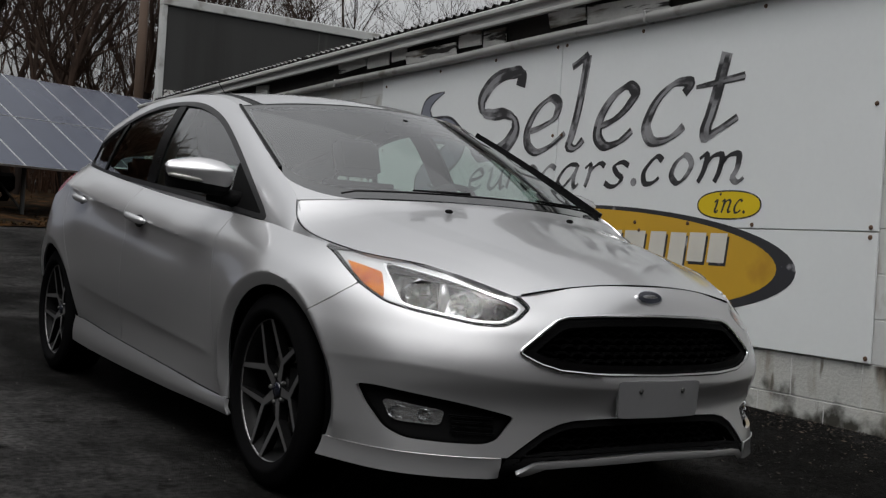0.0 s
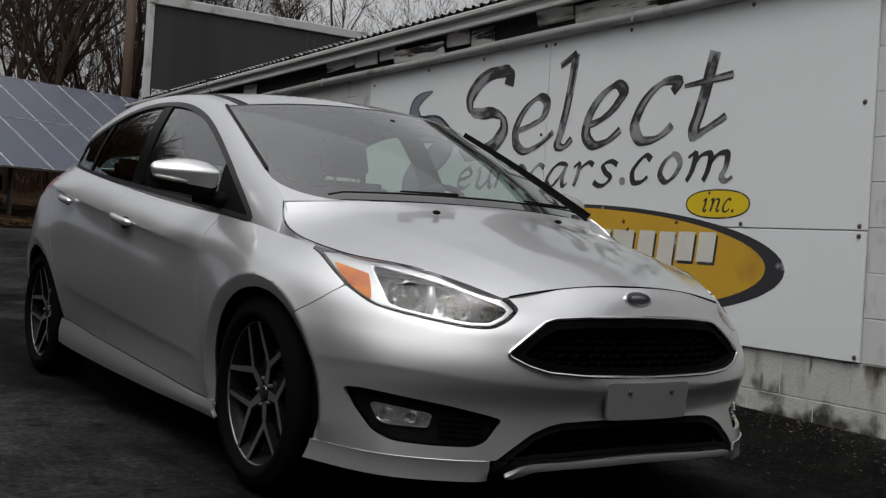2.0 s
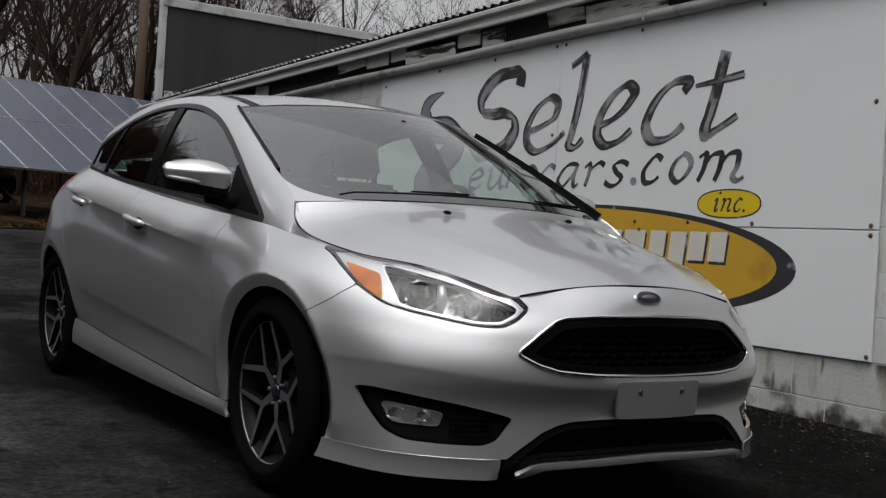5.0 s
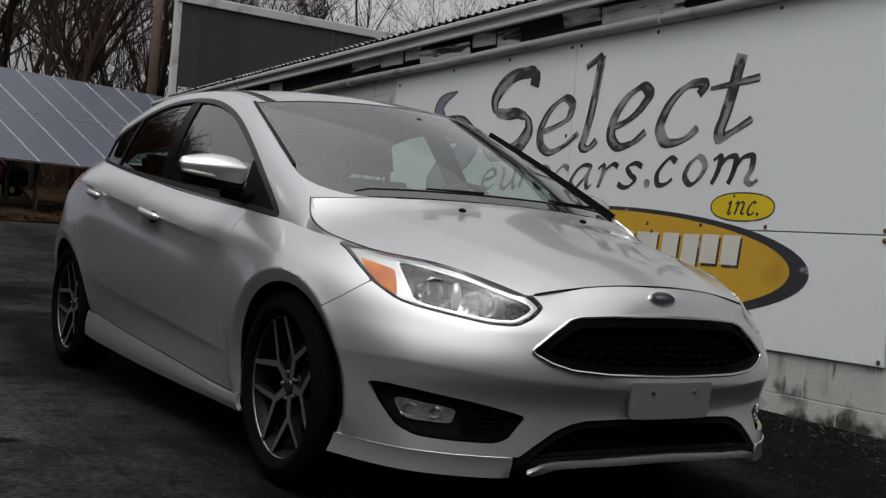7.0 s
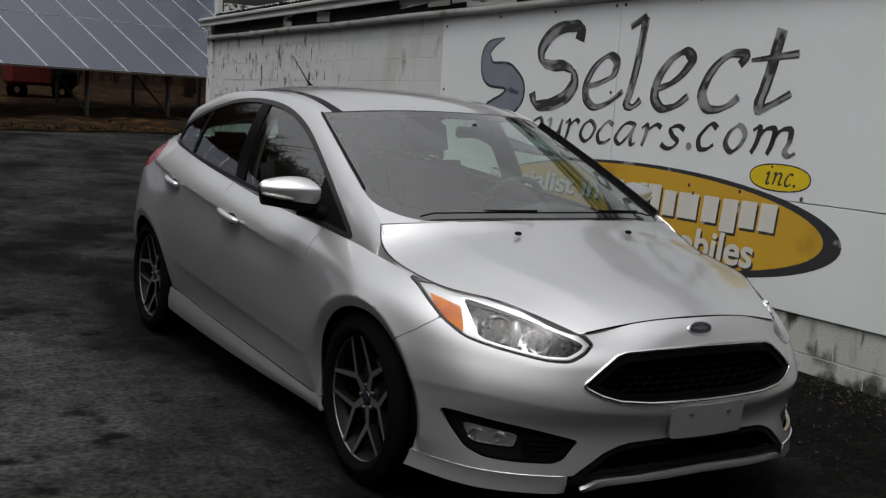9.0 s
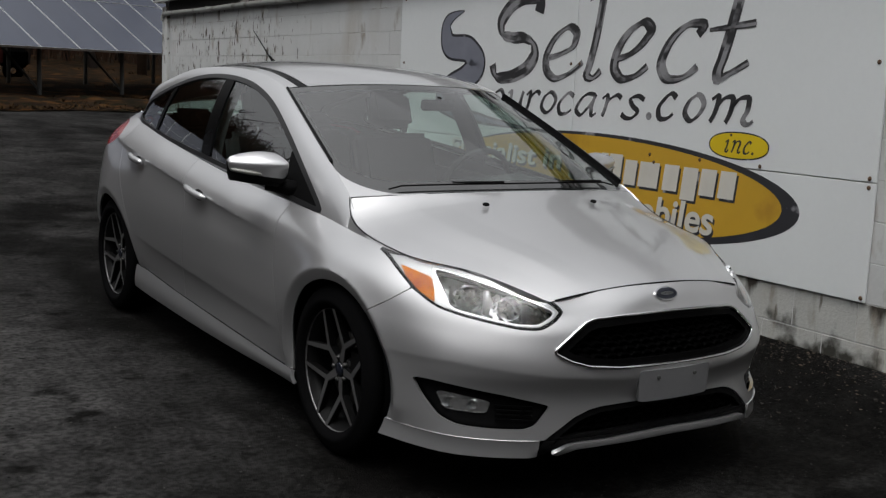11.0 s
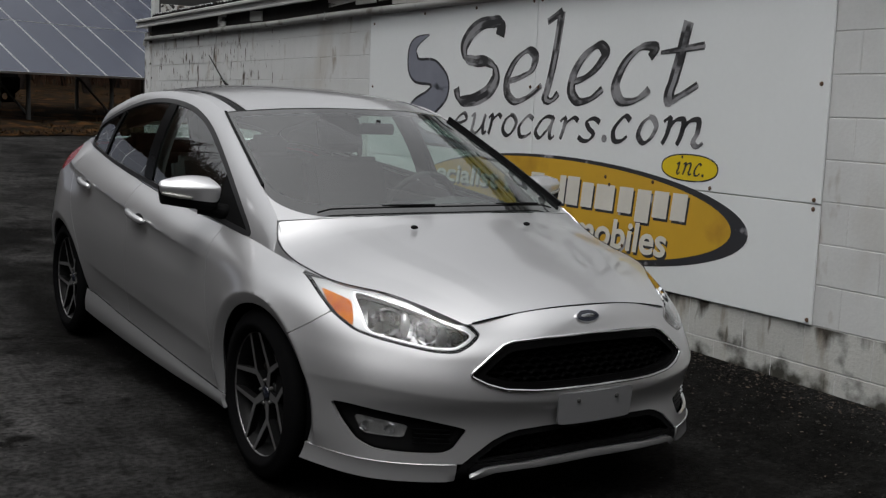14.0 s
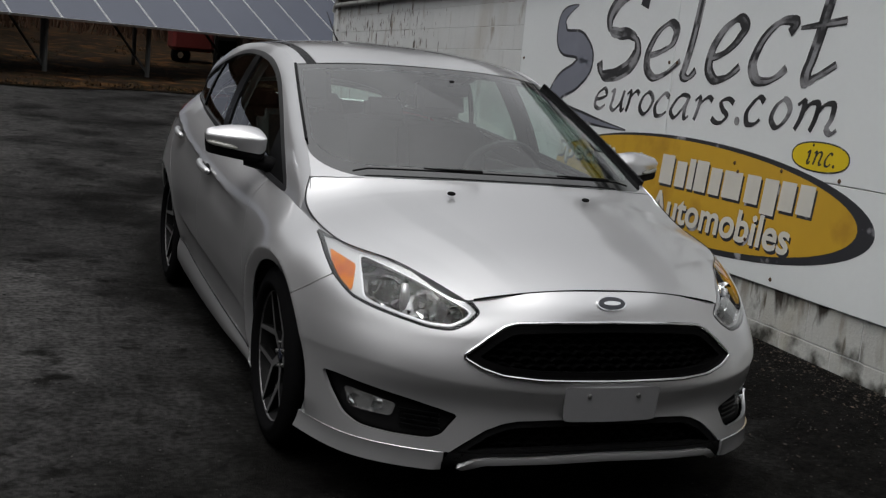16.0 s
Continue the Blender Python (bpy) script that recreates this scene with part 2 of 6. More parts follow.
GRIT = material("loose_grit", (.030, .028, .025), .9, vary=.3, scale=20, island=.85)
LITTER = material("dry_leaf_litter", (.042, .031, .022), .9, vary=.4, scale=9, island=.85)

PAINT = material("silver_metallic_paint", (.61, .61, .62), .32, metal=.78, vary=.02, scale=2, fine=.06, fine_scale=900, coat=1.0)
BLACK_TRIM = material("black_gloss_trim", (.003, .003, .0032), .28, vary=.1, scale=6, spec=.06)
BLACK_PLASTIC = material("black_textured_plastic", (.004, .004, .0042), .6, spec=.06, vary=.15, scale=8, bump=.08, bump_scale=300)
GREY_TRIM = material("grey_black_seal", (.012, .012, .013), .45, vary=.1, scale=6)
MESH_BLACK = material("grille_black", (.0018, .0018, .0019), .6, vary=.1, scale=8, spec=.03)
# gloss-free near-black: shade in openings and under the car put into the colour
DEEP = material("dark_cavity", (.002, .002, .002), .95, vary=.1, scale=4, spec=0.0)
CHROME = material("chrome", (.72, .72, .73), .12, metal=1, vary=.03, scale=5)
RUBBER = material("tyre_rubber", (.0045, .0045, .0048), .9, spec=.02, vary=.2, scale=8, fine=.1, fine_scale=90, bump=.1, bump_scale=120)
ALLOY = material("machined_alloy", (.25, .247, .25), .45, metal=.85, vary=.08, scale=9)
ALLOY_DARK = material("dark_painted_alloy", (.006, .006, .0062), .45, spec=.12, vary=.1, scale=9)
DISC = material("brake_disc_steel", (.10, .095, .09), .5, metal=.8, vary=.2, scale=14)
AMBER = material("amber_reflector", (.62, .18, .003), .35, vary=.4, scale=45, spec=.04)
RED_LENS = material("red_tail_lens", (.24, .004, .008), .15, vary=.1, scale=20, coat=.2, spec=.3)
LAMP_SHELL = material("reflector_chrome", (.80, .81, .82), .10, metal=1, vary=.2, scale=60)
ramp_over(AMBER, (.40, .065, .002), 24, .46, .66)
BADGE = material("badge_navy", (.010, .012, .020), .25, vary=.1, scale=20, coat=.5)
CLOTH = material("charcoal_seat_cloth", (.028, .028, .030), .9, vary=.15, scale=12, bump=.2, bump_scale=200)
DASH = material("dark_dashboard", (.020, .020, .021), .75, vary=.1, scale=6, bump=.1, bump_scale=200)
HEADLINER = material("grey_headliner", (.22, .22, .21), .95, vary=.05, scale=5)
SCREEN_GLASS = glass("windscreen_glass", (.78, .91, .85), .12, power=3.2)
FRIT = material("black_glass_border", (.016, .017, .017), .05, vary=.05, scale=8, spec=.9, coat=1.0)
SIDE_GLASS = glass("side_glass", (.70, .83, .78), .13, rough=.012, power=3.6)
LENS = glass("clear_lens", (.92, .93, .93), .025, power=2.6)
CHROME_SATIN = material("satin_chrome", (.50, .50, .51), .36, metal=.75, vary=.04, scale=8)
LAMP_INNER = material("lamp_housing_glints", (.02, .02, .022), .25, metal=.6, vary=.3, scale=30, bump=.2, bump_scale=40)
# bright patches painted on the dark housing stand for chrome reflections
ramp_over(LAMP_INNER, (.60, .60, .61), 34, .47, .54)
FOG_SHELL = material("fog_lamp_reflector", (.34, .34, .34), .25, metal=.75, vary=.5, scale=60, bump=.3, bump_scale=70)
LAMP_WARM = material("bronze_reflector", (.40, .30, .22), .15, metal=1, vary=.1, scale=60)
LENS_WHITE = material("pale_clear_lens", (.22, .22, .20), .2, vary=.1, scale=30, coat=.5)
DIRT_WHITE = material("blank_plate_holder", (.165, .165, .17), .5, metal=.1, vary=.06, scale=5, fine=.05, fine_scale=60)


# ---------- mesh helpers ----------
def linked(name, bm, mat, parent=None, label="", smooth=0.0):
    me = bpy.data.meshes.new(name)
    if smooth:
        for f in bm.faces:
            f.smooth = True
        for e in bm.edges:
            if len(e.link_faces) == 2 and e.calc_face_angle(0) > radians(smooth):
                e.smooth = False
    bm.to_mesh(me)
    bm.free()
    for one in (mat if isinstance(mat, (list, tuple)) else [mat]):
        me.materials.append(one)
    ob = new(name, me)
    if parent is not None:
        ob.parent = parent
    if label:
        tagged(ob, label)
    return ob


def part(name, bm, mat, parent, label="", smooth=0.0):
    return linked(name, bm, mat, parent, label, smooth)


def empty(name, label, category, group="", kind="", at=(0, 0, 0)):
    ob = new(name)
    ob.location = at
    return tagged(ob, label, category, group, kind)


def add_box(bm, lo, hi, m=None, bevel=0.0):
    got = bmesh.ops.create_cube(bm, size=1)["verts"]
    for v in got:
        v.co = Vector([lo[i] + (v.co[i] + .5) * (hi[i] - lo[i]) for i in range(3)])
    if bevel:
        edges = list({e for v in got for e in v.link_edges})
        got = list({v for f in bmesh.ops.bevel(bm, geom=edges, offset=bevel, segments=1, affect="EDGES")["faces"] for v in f.verts} | {v for v in got if v.is_valid})
    if m is not None:
        bmesh.ops.transform(bm, matrix=m, verts=got)
    return got


def boxed(lo, hi, m=None, bevel=0.0):
    bm = bmesh.new()
    add_box(bm, lo, hi, m, bevel)
    return bm


def add_tube(bm, pts, radii, sides=8, cap=True):
    """A tube along points with a radius at each."""
    pts = [Vector(p) for p in pts]
    radii = radii if hasattr(radii, "__len__") else [radii] * len(pts)
    rings, side = [], None
    for i, p in enumerate(pts):
        d = (pts[min(i + 1, len(pts) - 1)] - pts[max(i - 1, 0)]).normalized()
        if side is None:
            side = d.cross(Vector((0, 0, 1)) if abs(d.z) < .9 else Vector((1, 0, 0))).normalized()
        side = (side - d * side.dot(d)).normalized()
        up = d.cross(side)
        rings.append([bm.verts.new(p + radii[i] * (math.cos(a) * side + math.sin(a) * up)) for a in (2 * math.pi * k / sides for k in range(sides))])
    for a, b in zip(rings, rings[1:]):
        for k in range(sides):
            bm.faces.new((a[k], a[(k + 1) % sides], b[(k + 1) % sides], b[k]))
    if cap:
        bm.faces.new(list(reversed(rings[0])))
        bm.faces.new(rings[-1])
    return bm


def add_lathe(bm, profile, segments=48, m=None, closed=False):
    """Turns (radius, x) pairs about the x axis."""
    rings = []
    for r, x in profile:
        rings.append([bm.verts.new((x, r * math.cos(2 * math.pi * k / segments), r * math.sin(2 * math.pi * k / segments))) for k in range(segments)])
    pairs = list(zip(rings, rings[1:])) + ([(rings[-1], rings[0])] if closed else [])
    for a, b in pairs:
        for k in range(segments):
            bm.faces.new((a[k], b[k], b[(k + 1) % segments], a[(k + 1) % segments]))
    if m is not None:
        bmesh.ops.transform(bm, matrix=m, verts=[v for ring in rings for v in ring])
    return rings


def sheet(P, bm=None):
    """A grid of points as faces."""
    bm = bm or bmesh.new()
    vs = [[bm.verts.new(p) for p in row] for row in P]
    for a, b in zip(vs, vs[1:]):
        for k in range(len(a) - 1):
            bm.faces.new((a[k], a[k + 1], b[k + 1], b[k]))
    return bm


# ---------- ground ----------
def ground_z(x, y):
    far = np.interp(y, [4, 8, 16, 20, 28, 60], [0, .10, .40, .55, .85, 1.6])
    t = np.clip((x - 1.0) / .95, 0, 1)
    near = .10 * t * t * (3 - 2 * t) * np.clip((9 - y) / 6, 0, 1)
    return far + near


def spread(n, reach, soft):
    k = np.linspace(-1, 1, n)
    return np.sinh(k * soft) / math.sinh(soft) * reach


gx, gy = spread(121, 300, 5.5), spread(121, 300, 5.5) + 4
GX, GY = np.meshgrid(gx, gy)
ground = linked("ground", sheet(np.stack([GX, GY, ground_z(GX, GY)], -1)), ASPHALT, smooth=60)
tagged(ground, "dark damp worn asphalt yard with patches and painted sheen", "asphalt", kind="structure")


def verge_edge(x):
    return 15.6 + .16 * x + .25 * np.sin(x * .9) + .15 * np.sin(x * 2.3 + 1)


vx = np.r_[np.linspace(-60, -12, 16), np.linspace(-11, 24, 90), np.linspace(26, 70, 14)]
vt = np.r_[0, .15, .4, .8, 1.4, 2.2, 3.2, 4.5, 6, 8, 11, 15, 20, 28, 40, 60]
VX, VT = np.meshgrid(vx, vt)
VY = verge_edge(VX) + VT
rough_z = np.array([[noise.noise((a * .8, b * .8, 0)) * .10 + noise.noise((a * 3, b * 3, 5)) * .03 for a, b in zip(r, s)] for r, s in zip(VX, VY)])
verge = linked("verge", sheet(np.stack([VX, VY, ground_z(VX, VY) + .02 + np.minimum(VT, 1) * (.06 + rough_z)], -1)), VERGE, smooth=60)
tagged(verge, "rough brown winter grass verge behind the yard", "grass bank", kind="structure")


def tufts(n, seed):
    rng = random.Random(seed)
    vs, fs = [], []
    for _ in range(n):
        x = rng.uniform(-10, 20)
        t = rng.random() ** 1.6 * 14
        y = float(verge_edge(x)) + t
        z = float(ground_z(x, y)) + .04
        for _ in range(6):
            a, h, lean = rng.uniform(0, 6.3), rng.uniform(.02, .07), rng.uniform(.03, .14)
            dx, dy = math.cos(a), math.sin(a)
            bx, by = x + rng.uniform(-.12, .12), y + rng.uniform(-.12, .12)
            i = len(vs)
            vs += [(bx - dy * .012, by + dx * .012, z), (bx + dy * .012, by - dx * .012, z), (bx + dx * lean, by + dy * lean, z + h)]
            fs.append((i, i + 1, i + 2))
    me = bpy.data.meshes.new("grass_tufts")
    me.from_pydata(vs, [], fs)
    me.materials.append(GRASS)
    return new("grass_tufts", me)


tagged(tufts(5200, 4), "dry tan and brown dead grass tufts", "grass", kind="stuff")

# ---------- the long white wall ----------
# wall frame: x runs along the wall towards the camera's end, y is up, z stands out from the wall
along = Vector((-.047, -1, .016)).normalized()
up = (Vector((0, 0, 1)) - along * along.z).normalized()
WALL = Matrix.Translation((1.985, 0, 0)) @ Matrix((along, up, along.cross(up))).transposed().to_4x4()
WALL_LEFT, WALL_RIGHT, WALL_TOP = -11.45, 4.5, 2.36


def at_wall(ob):
    ob.matrix_world = WALL
    return ob


wall = at_wall(linked("wall_east", boxed((WALL_LEFT, -.3, -.24), (WALL_RIGHT, WALL_TOP, -.006)), MORTAR))
tagged(wall, "long white-painted concrete block wall, stained and peeling", "wall", kind="structure")
back_wall = at_wall(linked("wall_north", boxed((WALL_LEFT, -.3, -8.0), (WALL_LEFT + .2, WALL_TOP, -.25)), BLOCK))
tagged(back_wall, "white-painted concrete block end wall", "wall", kind="structure")
corner = at_wall(linked("trim", boxed((WALL_LEFT - .02, -.2, -.26), (WALL_LEFT + .20, WALL_TOP - .08, .035), bevel=.006), BLOCK))
tagged(corner, "white corner board at the wall's end", "trim", kind="structure")

# ---------- eave: fascia, soffit, broken boards, conduit ----------
ROOF_LEFT, ROOF_RIGHT = -11.62, 5.0
bm = bmesh.new()
add_box(bm, (ROOF_LEFT, 2.340, .070), (ROOF_RIGHT, 2.445, .098), bevel=.004)
add_box(bm, (ROOF_LEFT, 2.333, .098), (ROOF_RIGHT, 2.362, .118), bevel=.006)
add_box(bm, (ROOF_LEFT, 2.405, .098), (ROOF_RIGHT, 2.448, .130), bevel=.010)
add_box(bm, (ROOF_LEFT, 2.340, -.3), (ROOF_LEFT + .03, 2.445, .070))
fascia = tagged(at_wall(linked("eave_fascia", bm, FASCIA)), "white metal eave fascia with rolled edges", "fascia", kind="structure")
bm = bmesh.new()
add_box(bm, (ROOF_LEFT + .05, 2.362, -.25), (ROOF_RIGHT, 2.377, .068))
soffit = tagged(at_wall(linked("soffit", bm, SOFFIT)), "timber under the eave, its shade in the near-black colour", "soffit", kind="structure")
# flat dark strip on the wall, standing for the shade below the eave
part("recess", boxed((WALL_LEFT + .21, 2.222, -.004), (WALL_RIGHT, 2.360, .008)), SOFFIT, soffit, "dark strip standing for the shade above the pipe")
rng = random.Random(11)
x = WALL_LEFT
while x < 4.6:
    w = rng.uniform(.25, .9)
    if rng.random() < (.40 if x < -5 else .72):
        low, tilt = 2.225 + rng.uniform(-.012, .04), rng.uniform(-2.5, 2.5)
        m = Matrix.Translation((x, low, .012 + rng.uniform(0, .03))) @ Matrix.Rotation(radians(tilt), 4, "Z") @ Matrix.Rotation(radians(rng.uniform(-4, 14)), 4, "X")
        bm = bmesh.new()
        add_box(bm, (0, 0, 0), (w - rng.uniform(.005, .06), rng.uniform(.085, .125), .014), m, .003)
        part("board", bm, TRIM_WOOD, soffit, "peeling white board under the eave")
    x += w
bm = bmesh.new()
add_tube(bm, [(WALL_LEFT + .05, 2.10, .05), (WALL_LEFT + .08, 2.18, .045)] + [(a, 2.185 + .004 * math.sin(a * 2.1), .045) for a in np.arange(WALL_LEFT + .3, 5, .6)], .031, 12)
for a in np.arange(WALL_LEFT + 1.9, 4.8, 4.1):
    add_box(bm, (a - .010, 2.150, 0), (a + .010, 2.219, .078), None, .004)
conduit = tagged(at_wall(linked("conduit_pipe", bm, PIPE, smooth=40)), "long white-painted pipe along the wall top", "pipe", kind="structure")

# roof sheet: ribs run up from the eave
WAVE = .105
xs = np.arange(ROOF_LEFT + .65, ROOF_RIGHT, WAVE / 10)
rows = []
for out, lift in ((.085, 0), (.07, .002), (-.2, .02), (-2, .16), (-7.5, .52)):
    rows.append([(a, 2.476 + .021 * math.sin(2 * math.pi * a / WAVE) + lift, out) for a in xs])
bm = sheet(rows)
bmesh.ops.solidify(bm, geom=bm.faces[:], thickness=.005)
roof = tagged(at_wall(linked("corrugated_roof", bm, CORRUGATED, smooth=50)), "weathered corrugated roof sheet with painted glints on its crests", "roof", kind="structure")

# pale strips on the crests along the sheet's edge: painted glints of sky
tips = bmesh.new()
a = math.ceil(xs[0] / WAVE) * WAVE + WAVE / 4
glint_rng = random.Random(6)
while a < ROOF_RIGHT - .1:
    half, reach = WAVE * glint_rng.uniform(.14, .24), glint_rng.uniform(.02, .10)
    crest = [a + half * k for k in (-1, -.5, 0, .5, 1)]
    if glint_rng.random() < .93:
        sheet([[(c, 2.480 + .021 * math.sin(2 * math.pi * c / WAVE), out) for c in crest] for out in (.088 - reach, .0885)], tips)
    a += WAVE
bmesh.ops.solidify(tips, geom=tips.faces[:], thickness=.003)
part("crest_glints", tips, WHITE_METAL, roof, "painted pale glints on the roof sheet's crests")

# ---------- painted sign on the wall ----------
sign = empty("wall_sign", "large white painted sign of four bolted boards", "sign")
sign.matrix_world = WALL
for lo, hi in (((-2.183, 1.003), (.25, 2.15)), ((-4.63, 1.003), (-2.189, 2.15)), ((-2.183, .41), (.25, .997)), ((-4.63, .41), (-2.189, .997))):
    part("board", boxed((*lo, .0), (*hi, .012), bevel=.002), BOARD, sign)
bolt_bm = bmesh.new()
add_lathe(bolt_bm, [(0, .007), (.006, .007), (.010, .004), (.012, 0)], 10, Matrix.Rotation(radians(-90), 4, "Y"))
bolt_mesh = bpy.data.meshes.new("bolt")
bolt_bm.to_mesh(bolt_mesh)
bolt_mesh.materials.append(RUST)
for x, y in ((.20, 1.58), (.21, 1.02), (.21, .975), (.225, .43), (-.50, 1.02), (-.50, 2.125), (-1.42, 2.12), (-2.14, 2.125), (-2.235, 2.125), (-2.95, 2.12), (-3.7, 2.12), (-2.14, 1.56), (-2.235, 1.56),
             (-1.39, 1.02), (-.96, 1.02), (-1.35, .975), (-.93, .45), (-4.56, 1.56), (-4.56, 2.08), (-2.14, .45), (-1.2, .62)):
    b = new("bolt", bolt_mesh)
    b.parent, b.location = sign, (x, y, .0125)


def stroke(pts, widths, nib=None, n=14, z=.0135):
    """A brush stroke along a smooth line: its width changes along it, or follows a slanted nib."""
    pts = np.array(pts, float)
    k = np.r_[0, np.cumsum(np.linalg.norm(np.diff(pts, axis=0), axis=1))]
    at = np.linspace(0, k[-1], max(n, int(k[-1] / .012)))
    c = np.c_[np.interp(at, k, pts[:, 0]), np.interp(at, k, pts[:, 1])] if len(pts) < 3 else glide(k, pts, at)
    w = np.interp(at, k, widths) if hasattr(widths, "__len__") else np.full(len(at), float(widths))
    d = np.gradient(c, axis=0)
    d /= np.linalg.norm(d, axis=1)[:, None] + 1e-9
    nor = np.c_[-d[:, 1], d[:, 0]]
    if nib is not None:
        a = np.arctan2(d[:, 1], d[:, 0])
        w = w * (.38 + .62 * abs(np.sin(a - radians(nib))))
    a, b = c + nor * w[:, None] / 2, c - nor * w[:, None] / 2
    return sheet([[(*p, z) for p in a], [(*p, z) for p in b]])


def glide(ts, pts, at):
    """A smooth curve through points at the given knots."""
    ts, pts, at = np.asarray(ts, float), np.asarray(pts, float), np.asarray(at, float)
    if pts.ndim == 1:
        pts = pts[:, None]
    d = np.diff(pts, axis=0) / np.diff(ts)[:, None]
    h = np.diff(ts)[:, None]
    m = np.empty_like(pts)
    m[1:-1] = (d[:-1] * h[1:] + d[1:] * h[:-1]) / (h[1:] + h[:-1])
    m[0], m[-1] = d[0] * 1.5 - m[1] * .5, d[-1] * 1.5 - m[-2] * .5
    k = np.clip(np.searchsorted(ts, at, side="right") - 1, 0, len(ts) - 2)
    w = (ts[k + 1] - ts[k])[:, None]
    s = (at - ts[k])[:, None] / w
    return (1 + 2 * s) * (1 - s) ** 2 * pts[k] + s * (1 - s) ** 2 * w * m[k] + s * s * (3 - 2 * s) * pts[k + 1] + s * s * (s - 1) * w * m[k + 1]


# hand-painted word "Select"
for pts, width, nib in (
        ([(-2.63, 1.91), (-2.62, 2.0), (-2.73, 2.01), (-2.88, 2.0), (-3.03, 1.93), (-3.10, 1.84), (-3.08, 1.78), (-2.96, 1.745), (-2.78, 1.735), (-2.68, 1.69), (-2.66, 1.63), (-2.72, 1.55), (-2.85, 1.49), (-3.0, 1.46), (-3.15, 1.475), (-3.19, 1.55)], .105, -35),
        ([(-2.49, 1.60), (-2.34, 1.63), (-2.21, 1.69), (-2.19, 1.76), (-2.25, 1.80), (-2.36, 1.775), (-2.47, 1.69), (-2.52, 1.60), (-2.51, 1.52), (-2.43, 1.465), (-2.30, 1.48), (-2.18, 1.53), (-2.11, 1.57)], .075, 20),
        ([(-2.07, 1.98), (-1.99, 2.01), (-1.915, 2.045)], .045, None),
        ([(-1.92, 2.04), (-1.95, 1.86), (-1.99, 1.69), (-2.04, 1.54), (-2.06, 1.485), (-2.02, 1.47), (-1.92, 1.52)], .075, 20),
        ([(-1.77, 1.59), (-1.62, 1.63), (-1.50, 1.71), (-1.455, 1.77), (-1.50, 1.81), (-1.61, 1.785), (-1.71, 1.71), (-1.77, 1.62), (-1.78, 1.53), (-1.72, 1.475), (-1.61, 1.48), (-1.47, 1.55)], .082, 20),
        ([(-1.05, 1.73), (-1.01, 1.78), (-1.10, 1.795), (-1.22, 1.745), (-1.31, 1.65), (-1.345, 1.55), (-1.30, 1.485), (-1.21, 1.475), (-1.10, 1.51), (-1.04, 1.55)], .08, 20),
        ([(-.745, 1.92), (-.77, 1.83), (-.80, 1.72), (-.84, 1.60), (-.87, 1.51), (-.865, 1.485), (-.79, 1.51), (-.645, 1.575)], .085, 20),
        ([(-.96, 1.755), (-.80, 1.768), (-.61, 1.785)], [.022, .036, .045], None)):
    width = width * 1.08 if nib is not None else width
    letter = part("letter", stroke(pts, width, nib), INK, sign)
    shine = stroke([(a + .006, b - .002) for a, b in pts], [w * .42 for w in width] if hasattr(width, "__len__") else width * .42, nib, z=.0139)
    part("brush_streak", shine, STREAK, letter, "silver grey brush streaks")


def glyphs(text, slant, bold):
    cu = bpy.data.curves.new("letter", "FONT")
    cu.body, cu.shear, cu.offset, cu.resolution_u = text, slant, bold, 6
    tmp = new("letter", cu)
    me = bpy.data.meshes.new_from_object(tmp)
    bpy.data.objects.remove(tmp)
    co = np.array([v.co for v in me.vertices]) if len(me.vertices) else np.zeros((1, 3))
    return me, co.min(0), co.max(0)


def lettering(text, x, y, width, height, mat, slant=.22, bold=0.0, z=.0135):
    """Words in the built-in font, fitted to a width and height on the sign, each letter by itself."""
    _, lo, hi = glyphs(text, slant, bold)
    sx, sy = width / (hi[0] - lo[0]), height / (hi[1] - lo[1])
    for i, ch in enumerate(text):
        if ch == " ":
            continue
        me, l0, h0 = glyphs(ch, slant, bold)
        _, _, h1 = glyphs(text[:i + 1], slant, bold)
        shift = h1[0] - h0[0]
        if i == 0:
            shift = 0
        for v in me.vertices:
            v.co = (x + (v.co.x + shift - lo[0]) * sx, y + (v.co.y - lo[1]) * sy, z)
        me.materials.clear()
        me.materials.append(mat)
        ob = new("letter", me)
        ob.parent = sign


